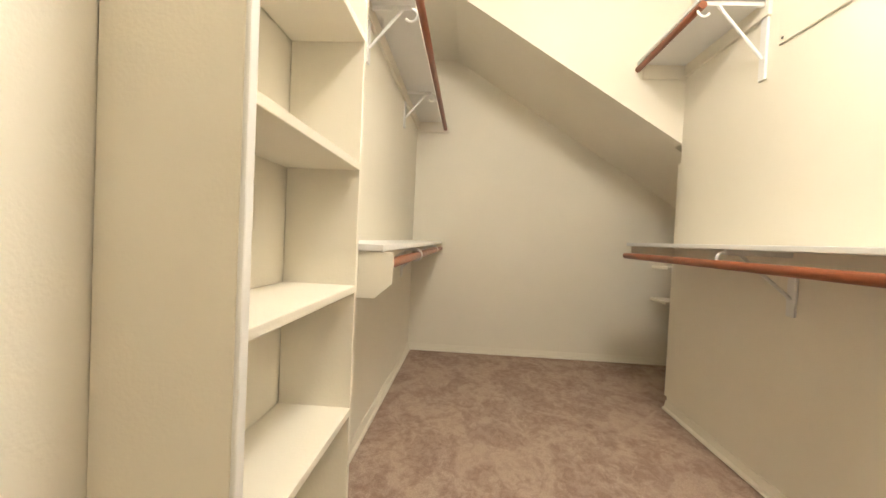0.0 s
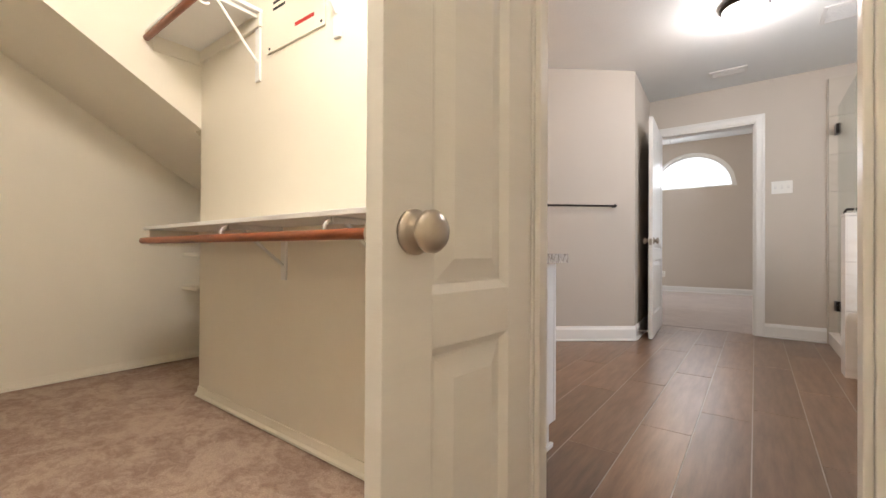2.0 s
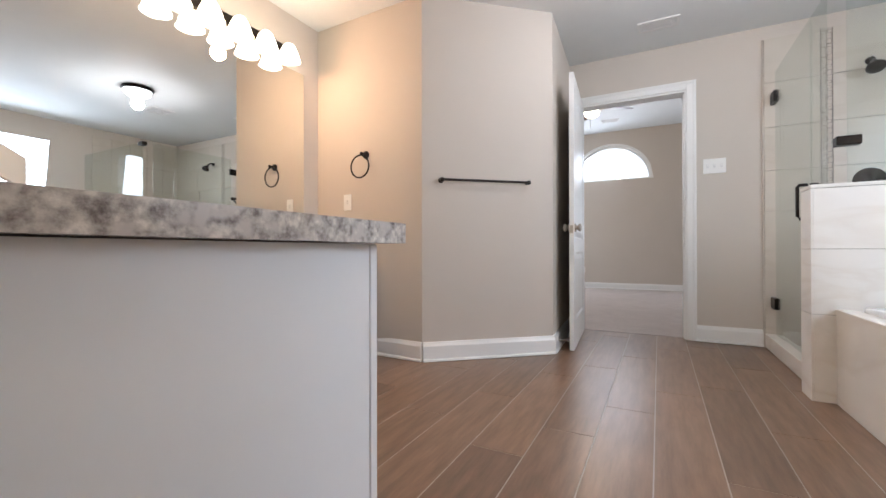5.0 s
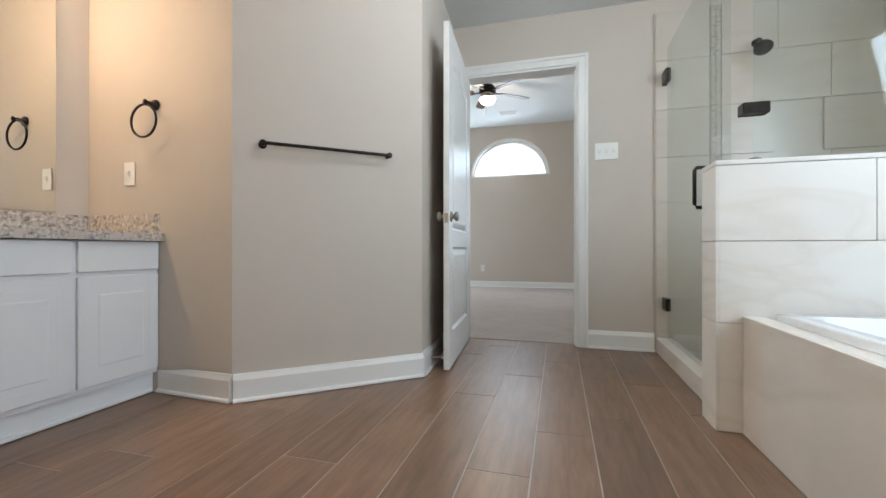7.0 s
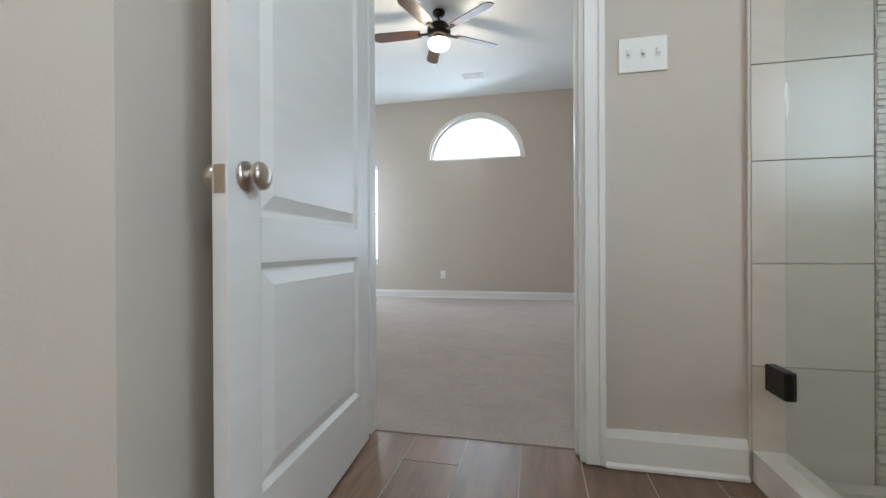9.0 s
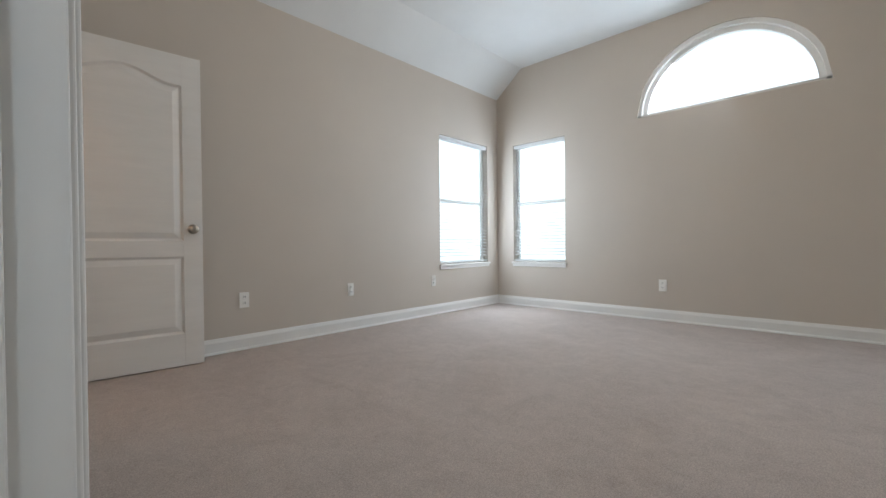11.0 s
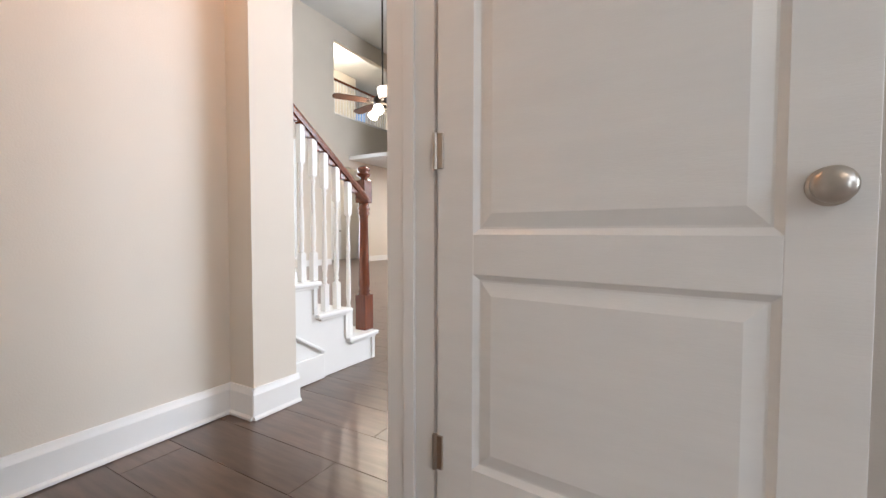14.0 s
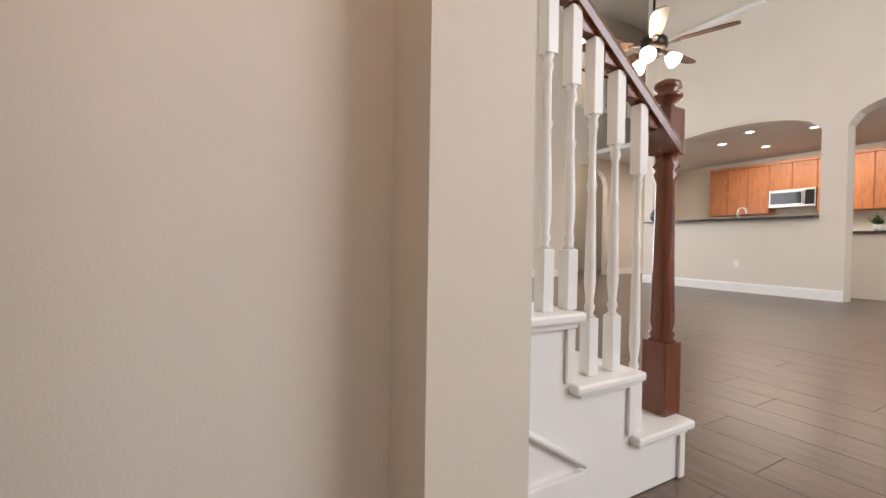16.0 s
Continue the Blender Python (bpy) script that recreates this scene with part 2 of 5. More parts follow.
M_MIRROR = material("silvered_mirror", (0.86, 0.88, 0.86), 0.01, 1.0, vary=0.0)


# ---------- mesh helpers ----------
def box_in(bm, a, b, bevel=0.0):
    """A box between two corners; bevelled edges if asked."""
    r = bmesh.ops.create_cube(bm, size=1.0)
    c = [(a[i] + b[i]) / 2 for i in range(3)]
    s = [abs(b[i] - a[i]) for i in range(3)]
    for v in r["verts"]:
        v.co = Vector((c[0] + v.co.x * s[0], c[1] + v.co.y * s[1], c[2] + v.co.z * s[2]))
    if bevel:
        edges = list({e for v in r["verts"] for e in v.link_edges})
        bmesh.ops.bevel(bm, geom=edges, offset=min(bevel, min(s) * 0.45), segments=2, affect="EDGES", profile=0.5)
    return bm


def box(a, b, bevel=0.0):
    return box_in(bmesh.new(), a, b, bevel)


def prism_in(bm, pts, axis, lo, hi):
    """Extrudes a polygon of 2D points along an axis. x: (y, z); y: (x, z); z: (x, y)."""
    def at(p, h):
        return {"x": (h, p[0], p[1]), "y": (p[0], h, p[1]), "z": (p[0], p[1], h)}[axis]
    f1 = [bm.verts.new(at(p, lo)) for p in pts]
    f2 = [bm.verts.new(at(p, hi)) for p in pts]
    k = len(pts)
    bm.faces.new(f1)
    bm.faces.new(f2[::-1])
    for i in range(k):
        bm.faces.new((f1[i], f2[i], f2[(i + 1) % k], f1[(i + 1) % k]))
    bmesh.ops.recalc_face_normals(bm, faces=bm.faces[:])
    return bm


def prism(pts, axis, lo, hi):
    return prism_in(bmesh.new(), pts, axis, lo, hi)


def rod_in(bm, a, b, r, r2=None, seg=16):
    a, b = Vector(a), Vector(b)
    d = b - a
    m = Matrix.Translation((a + b) / 2) @ d.to_track_quat("Z", "Y").to_matrix().to_4x4()
    bmesh.ops.create_cone(bm, cap_ends=True, segments=seg, radius1=r, radius2=r if r2 is None else r2, depth=d.length, matrix=m)
    return bm


def rod(a, b, r, r2=None, seg=16):
    return rod_in(bmesh.new(), a, b, r, r2, seg)


def lathe_in(bm, profile, m=None, seg=24):
    """Spins (radius, height) pairs round z, then moves by m."""
    m = m or Matrix()
    rings = []
    for r, h in profile:
        rings.append([bm.verts.new(m @ Vector((max(r, 0.0004) * math.cos(2 * math.pi * i / seg), max(r, 0.0004) * math.sin(2 * math.pi * i / seg), h))) for i in range(seg)])
    for p, q in zip(rings, rings[1:]):
        for i in range(seg):
            f = bm.faces.new((p[i], p[(i + 1) % seg], q[(i + 1) % seg], q[i]))
            f.smooth = True
    bm.faces.new(rings[0][::-1])
    bm.faces.new(rings[-1])
    return bm


def lathe(profile, m=None, seg=24):
    return lathe_in(bmesh.new(), profile, m, seg)


def tube_in(bm, pts, r, seg=10):
    """A round bar along points."""
    pts = [Vector(p) for p in pts]
    rings = []
    up = Vector((0.123, 0.456, 0.88)).normalized()
    for i, p in enumerate(pts):
        d = (pts[min(i + 1, len(pts) - 1)] - pts[max(i - 1, 0)]).normalized()
        s = d.cross(up).normalized()
        u = s.cross(d).normalized()
        rings.append([bm.verts.new(p + r * (math.cos(2 * math.pi * k / seg) * s + math.sin(2 * math.pi * k / seg) * u)) for k in range(seg)])
    for p, q in zip(rings, rings[1:]):
        for k in range(seg):
            f = bm.faces.new((p[k], p[(k + 1) % seg], q[(k + 1) % seg], q[k]))
            f.smooth = True
    bm.faces.new(rings[0][::-1])
    bm.faces.new(rings[-1])
    bmesh.ops.recalc_face_normals(bm, faces=bm.faces[:])
    return bm


def tube(pts, r, seg=10):
    return tube_in(bmesh.new(), pts, r, seg)


def solid(name, bm, mat, m=None):
    """A top-level mesh object from a bmesh."""
    me = bpy.data.meshes.new(name)
    bm.to_mesh(me)
    bm.free()
    me.materials.append(mat)
    ob = new(name, me)
    if m is not None:
        ob.matrix_world = m
    return ob


def part(name, bm, mat, parent, label=""):
    ob = solid(name, bm, mat)
    ob.parent = parent
    return tagged(ob, label)


def thing(name, label, category, m=None, group="", kind=""):
    ob = new(name)
    if m is not None:
        ob.matrix_world = m
    return tagged(ob, label, category, group, kind)


def structure(name, bm, mat, label, category):
    return tagged(solid(name, bm, mat), label, category, kind="structure")


def wall_bm(axis, lo, hi, a, b, height, holes=(), base=0.0):
    """A wall slab normal to axis between lo and hi, from a to b along it, with square holes (from, to, sill, head)."""
    bm = bmesh.new()
    def piece(p, q, z0, z1):
        if q - p < 1e-4 or z1 - z0 < 1e-4:
            return
        if axis == "x":
            box_in(bm, (lo, p, z0), (hi, q, z1))
        else:
            box_in(bm, (p, lo, z0), (q, hi, z1))
    at = a
    for p, q, sill, head in sorted(holes):
        piece(at, p, base, height)
        piece(p, q, base, sill)
        piece(p, q, head, height)
        at = q
    piece(at, b, base, height)
    return bm


def arch_fill(bm, axis, lo, hi, p, q, spring, top, head, n=20, square=False):
    """Fills the corners above an arch of springing height and crown height, up to head."""
    mid, half = (p + q) / 2, (q - p) / 2
    rise = top - spring
    for i in range(n):
        u0, u1 = -1 + 2 * i / n, -1 + 2 * (i + 1) / n
        h = []
        for u in (u0, u1):
            h.append(spring + rise * math.sqrt(max(0.0, 1 - u * u)))
        pts = [(mid + half * u0, h[0]), (mid + half * u1, h[1]), (mid + half * u1, head), (mid + half * u0, head)]
        prism_in(bm, pts, axis, lo, hi)
    return bm

# ---------- walls, floors, ceilings ----------
BATH_H, CLOSET_H = 2.61, 2.62
structure("floor", box((-0.4, -2.45, -0.06), (1.30, 3.6, 0.0)), M_CARPET, "mauve beige cut-pile carpet with footmarks on the closet floor", "carpet")
structure("floor_alcove", box((1.30, 2.66, -0.06), (2.5, 3.6, 0.0)), M_CARPET, "mauve beige carpet running on under the sloped soffit", "carpet")
structure("floor_shelf_wall", box((1.30, 0.40, -0.06), (1.62, 2.66, 0.0)), M_CARPET, "mauve beige carpet along the closet wall", "carpet")
structure("floor_bedroom", box((5.83, -2.6, -0.06), (10.8, 3.9, 0.004)), M_CARPET2, "grey beige cut-pile bedroom carpet with traffic marks", "carpet")
structure("floor_bed_under", box((1.30, -2.45, -0.09), (5.83, 2.64, -0.0015)), M_GROUT, "pale grout bed under the wood-look floor tiles", "floor")
structure("floor_living_under_east", box((5.83, 4.0, -0.1), (9.05, 18.6, -0.004)), M_GROUT, "grout bed under the dark wood-look tiles", "floor")
structure("floor_living_under", box((-7.0, 2.5, -0.1), (5.83, 18.6, -0.004)), M_GROUT, "grout bed under the dark wood-look tiles", "floor")

# closet
structure("wall_closet_left", box((-0.34, -1.15, 0), (-0.19, 3.6, CLOSET_H)), M_CREAM, "cream painted closet wall behind the hanging rods", "wall")
structure("wall_closet_back", box((-0.19, 3.46, 0), (2.4, 3.6, CLOSET_H)), M_CREAM, "cream painted back wall under the sloped soffit", "wall")
bm = box((1.494, 0.56, 0), (1.63, 2.51, CLOSET_H))
structure("wall_closet_right", bm, M_CREAM, "cream painted closet wall with shelf and rod", "wall")
structure("wall_alcove_end", box((2.3, 2.78, 0), (2.4, 3.46, 1.6)), M_CREAM, "cream end wall of the low alcove", "wall")
structure("wall_closet_south", box((-0.34, -1.3, 0), (1.25, -1.15, CLOSET_H)), M_CREAM, "cream painted closet end wall", "wall")
bm = prism([(-0.19, 2.42), (0.13, 2.42), (1.494, 1.565), (1.494, CLOSET_H), (-0.19, CLOSET_H)], "y", 2.51, 2.60)
structure("wall_soffit_face", bm, M_CREAM, "cream drywall face above the sloped soffit", "wall")
bm = prism([(-0.19, 2.42), (0.13, 2.42), (2.3, 1.06), (2.3, 1.2), (0.2, 2.52), (-0.19, 2.52)], "y", 2.60, 3.46)
structure("ceiling_soffit", bm, M_CREAM, "cream sloped soffit under a staircase", "ceiling")
structure("ceiling_closet", box((-0.34, -1.3, CLOSET_H), (1.63, 2.6, CLOSET_H + 0.1)), M_CREAM, "cream painted closet ceiling", "ceiling")
# closet doorway: wall with one opening
OP0, OP1, HEAD = -0.24, 0.300, 2.19
structure("wall_closet_door", wall_bm("x", 1.245, 1.30, -1.3, 0.40, CLOSET_H, [(OP0, OP1, 0.0, HEAD)]), M_CREAM, "painted wall round the closet doorway", "wall")
structure("wall_closet_return", prism([(1.30, 0.335), (1.63, 0.56), (1.494, 0.56), (1.245, 0.40)], "z", 0, CLOSET_H), M_BEIGE, "short beige wall beside the closet doorway", "wall")

# bathroom
structure("wall_bath_nook", box((1.30, -0.56, 0), (2.35, -0.45, BATH_H)), M_BEIGE, "beige wall stub beside the closet doorway", "wall")
structure("wall_bath_nook_end", box((2.23, -2.45, 0), (2.35, -0.56, BATH_H)), M_BEIGE, "beige wall at the tub end", "wall")
structure("wall_bath_south", wall_bm("y", -2.45, -2.3, 1.39, 5.9, BATH_H, [(2.75, 4.0, 1.25, 2.3)]), M_BEIGE, "beige wall with the tub window", "wall")
structure("wall_vanity", box((1.63, 2.63, 0), (4.2, 2.75, BATH_H)), M_BEIGE, "beige wall behind the vanity mirror", "wall")
structure("wall_vanity_side", prism([(4.06, 1.61), (4.09, 2.63), (4.2, 2.63), (4.2, 1.66)], "z", 0, BATH_H), M_BEIGE, "beige wall at the vanity end with a towel ring", "wall")
structure("wall_angled", prism([(4.06, 1.61), (4.72, 0.84), (4.82, 0.92), (4.2, 1.66)], "z", 0, BATH_H), M_BEIGE, "beige angled wall carrying a towel bar", "wall")
structure("wall_behind_door", prism([(4.72, 0.84), (5.73, 0.90), (5.73, 1.0), (4.82, 0.93)], "z", 0, BATH_H), M_BEIGE, "beige wall behind the open bathroom door", "wall")
structure("wall_bath_door", wall_bm("x", 5.73, 5.80, -2.45, 1.0, 3.4, [(-0.095, 0.805, 0.0, 2.195)]), M_BEIGE, "beige wall round the bathroom doorway", "wall")
structure("ceiling_bath", box((1.25, -2.45, BATH_H), (5.73, 2.75, BATH_H + 0.1)), M_CEIL, "pale textured bathroom ceiling", "ceiling")

# bedroom
BED_H = 3.23
structure("wall_bedroom_west", wall_bm("x", 5.80, 5.865, -2.6, 3.85, 3.4, [(-0.095, 0.805, 0.0, 2.195), (2.685, 3.62, 0.0, 2.19)]), M_BEIGE, "beige bedroom wall with two doorways", "wall")
structure("wall_bedroom_north", wall_bm("y", 3.70, 3.85, 5.865, 10.8, 3.4, [(9.45, 10.41, 0.60, 2.20)]), M_BEIGE, "beige bedroom wall with a corner window", "wall")
bm = wall_bm("x", 10.64, 10.8, -2.6, 3.70, 3.4, [(2.66, 3.43, 0.60, 2.20), (-1.40, -0.575, 0.60, 2.16), (0.205, 1.79, 2.222, 3.02)])
arch_fill(bm, "x", 10.64, 10.8, 0.205, 1.79, 2.225, 2.985, 3.02, 28)
structure("wall_bedroom_east", bm, M_BEIGE, "beige bedroom wall with an arched window high up", "wall")
structure("wall_bedroom_south", box((5.865, -2.75, 0), (10.8, -2.6, 3.4)), M_BEIGE, "beige bedroom wall", "wall")
structure("ceiling_bedroom", box((5.80, -2.2, BED_H), (10.8, 3.29, BED_H + 0.1)), M_CEIL, "pale flat tray of the bedroom ceiling", "ceiling")
bm = prism([(3.29, BED_H), (3.70, 2.90), (3.72, 3.02), (3.29, BED_H + 0.1)], "x", 5.865, 10.64)
structure("ceiling_bedroom_slope", bm, M_CEIL, "sloped edge of the bedroom ceiling", "ceiling")
bm = prism([(-2.2, BED_H), (-2.6, 2.90), (-2.62, 3.02), (-2.2, BED_H + 0.1)], "x", 5.865, 10.64)
structure("ceiling_bedroom_slope_south", bm, M_CEIL, "sloped edge of the bedroom ceiling", "ceiling")

# hall and living room
structure("wall_hall_west", box((4.44, 2.52, 0), (4.58, 3.79, 2.75)), M_LIVING, "warm beige hall wall beside the stairs", "wall")
structure("wall_hall_pier", box((4.50, 3.79, 0), (4.757, 4.04, 7.0)), M_LIVING, "beige drywall pier with rounded corner at the hall opening", "wall")
structure("wall_hall_south", box((4.58, 2.52, 0), (5.70, 2.66, 2.75)), M_LIVING, "beige end wall of the small hall", "wall")
structure("wall_hall_east", wall_bm("x", 5.70, 5.80, 2.52, 3.85, 7.0, [(2.685, 3.62, 0.0, 2.19)]), M_LIVING, "beige hall side of the bedroom doorway wall", "wall")
bm = box((4.757, 3.79, 2.42), (5.70, 3.95, 7.0))
arch_fill(bm, "y", 3.79, 3.95, 4.757, 5.70, 2.16, 2.42, 2.425, 16)
structure("wall_hall_arch", bm, M_LIVING, "beige drywall arch between hall and living room", "wall")
structure("ceiling_hall", box((4.44, 2.52, 2.75), (5.80, 3.95, 2.85)), M_CEIL, "pale hall ceiling", "ceiling")
structure("wall_living_south", box((5.62, 3.85, 0), (9.05, 4.0, 7.0)), M_LIVING, "pale beige living room wall", "wall")
# the opening in this unseen wall is made up for the fill lamp
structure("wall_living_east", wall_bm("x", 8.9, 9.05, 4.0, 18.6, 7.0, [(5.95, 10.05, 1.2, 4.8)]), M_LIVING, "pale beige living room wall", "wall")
structure("wall_stair_back", box((-3.4, 3.6, 0), (4.50, 3.75, 7.0)), M_LIVING, "pale beige wall closing the stair side", "wall")
structure("ceiling_living", box((-7.0, 3.6, 6.8), (9.05, 18.6, 6.9)), M_CEIL, "high pale living room ceiling", "ceiling")
structure("wall_kitchen_far", box((-7.0, 18.45, 0), (9.05, 18.6, 7.0)), M_LIVING, "pale kitchen back wall", "wall")


# ---------- trim ----------
def skirting(name, a, b, side, h=0.14, t=0.018, mat=None, label="white moulded baseboard along the wall"):
    """Baseboard from a to b on the floor; side: +1 puts it to the left of the way from a to b. A shoe moulding runs along its foot."""
    a, b = Vector((*a, 0)), Vector((*b, 0))
    d = (b - a).normalized()
    n = Vector((-d.y, d.x, 0)) * side
    bm = bmesh.new()
    prof = [(0, 0.004), (t + 0.012, 0.004), (t + 0.011, 0.014), (t, 0.022), (t, h - 0.03), (t * 0.7, h - 0.014), (t * 0.5, h), (0, h)]
    rows = [[bm.verts.new(p + n * u + Vector((0, 0, z))) for u, z in prof] for p in (a, b)]
    k = len(prof)
    for i in range(k):
        bm.faces.new((rows[0][i], rows[0][(i + 1) % k], rows[1][(i + 1) % k], rows[1][i]))
    bm.faces.new(rows[0])
    bm.faces.new(rows[1][::-1])
    bmesh.ops.recalc_face_normals(bm, faces=bm.faces[:])
    return structure(name, bm, mat or M_WHITE, label, "baseboard")


CL = "low cream baseboard in the closet"
skirting("baseboard_closet", (-0.19, 1.05), (-0.19, 3.46), -1, 0.055, 0.012, M_CREAM, CL)
skirting("baseboard_closet", (-0.18, 3.46), (2.3, 3.46), -1, 0.055, 0.012, M_CREAM, CL)
skirting("baseboard_closet", (1.494, 0.44), (1.494, 2.51), 1, 0.055, 0.012, M_CREAM, CL)
skirting("baseboard_bath", (4.06, 1.61), (4.09, 2.10), 1)
skirting("baseboard_bath", (4.06, 1.605), (4.72, 0.835), -1)
skirting("baseboard_bath", (4.715, 0.84), (5.72, 0.90), -1)
skirting("baseboard_bath", (5.73, -0.628), (5.73, -0.165), 1)
skirting("baseboard_bath", (1.31, -0.45), (2.36, -0.45), 1)
skirting("baseboard_bath", (2.35, -0.67), (2.35, -0.44), -1)
skirting("baseboard_knee_space", (2.22, 2.63), (3.15, 2.63), -1)
skirting("baseboard_bedroom", (5.865, 3.70), (10.64, 3.70), -1, 0.122)
skirting("baseboard_bedroom", (10.64, -2.6), (10.64, 3.69), 1, 0.122)
skirting("baseboard_bedroom", (5.865, 0.865), (5.865, 2.625), -1, 0.122)
skirting("baseboard_bedroom", (5.865, -2.6), (5.865, -0.17), -1, 0.122)
skirting("baseboard_bedroom", (5.865, -2.6), (10.64, -2.6), 1, 0.122)
skirting("baseboard_hall", (4.58, 2.66), (4.58, 3.79), -1, 0.15)
skirting("baseboard_hall", (4.58, 3.79), (4.772, 3.79), -1, 0.15)
skirting("baseboard_hall", (4.757, 3.775), (4.757, 4.05), -1, 0.15)
skirting("baseboard_hall", (4.59, 2.66), (5.70, 2.66), 1, 0.15)
skirting("baseboard_hall", (5.70, 3.70), (5.70, 3.85), 1, 0.15)


def casing(name, axis, face, out, p, q, head, w=0.07, d=0.018, label="white moulded door casing"):
    """Door trim round an opening p..q on a wall face; out: which way the trim stands off."""
    bm = bmesh.new()
    lo, hi = sorted((face, face + out * d))
    lo2, hi2 = sorted((face, face + out * (d + 0.008)))
    def slab(a, b, z0, z1, l, h):
        box_in(bm, (l, a, z0) if axis == "x" else (a, l, z0), (h, b, z1) if axis == "x" else (b, h, z1), 0.003)
    for s, e in ((p - w, p), (q, q + w)):
        slab(s, e, 0.004, head + w, lo, hi)
        o0, o1 = (s, s + 0.02) if s < p else (e - 0.02, e)
        o0, o1 = (o0 - 0.003, o1) if s < p else (o0, o1 + 0.003)
        slab(o0, o1, 0.006, head + w + 0.003, lo2, hi2)
    slab(p, q, head, head + w, lo, hi)
    slab(p - w + 0.02, q + w - 0.02, head + w - 0.02, head + w + 0.003, lo2, hi2)
    return structure(name, bm, M_WHITE, label, "trim")


def jamb(name, axis, lo, hi, p, q, head, label="white painted door jamb with a stop"):
    bm = bmesh.new()
    t = 0.016
    mid = (lo + hi) / 2
    def slab(a, b, z0, z1, l, h):
        box_in(bm, (l, a, z0) if axis == "x" else (a, l, z0), (h, b, z1) if axis == "x" else (b, h, z1), 0.002)
    slab(p - 0.001, p + t, 0.004, head, lo - 0.003, hi + 0.003)
    slab(q - t, q + 0.001, 0.004, head, lo - 0.003, hi + 0.003)
    slab(p + t, q - t, head - t, head + 0.001, lo - 0.003, hi + 0.003)
    slab(p + t, p + t + 0.012, 0.004, head - t, mid - 0.02, mid + 0.02)
    slab(q - t - 0.012, q - t, 0.004, head - t, mid - 0.02, mid + 0.02)
    return structure(name, bm, M_WHITE, label, "trim")


casing("trim_closet", "x", 1.245, -1, OP0, OP1, HEAD, 0.06)
jamb("jamb_closet", "x", 1.245, 1.30, OP0, OP1, HEAD)
casing("trim_bath_door", "x", 5.73, -1, -0.095, 0.805, 2.195)
casing("trim_bath_door_bedroom", "x", 5.865, 1, -0.095, 0.805, 2.195, 0.055, 0.01)
jamb("jamb_bath", "x", 5.73, 5.865, -0.095, 0.805, 2.195)
casing("trim_hall_door", "x", 5.865, 1, 2.685, 3.62, 2.19, 0.05)
casing("trim_hall_door_hall", "x", 5.70, -1, 2.685, 3.62, 2.19, 0.06)
jamb("jamb_hall", "x", 5.70, 5.865, 2.685, 3.62, 2.19)


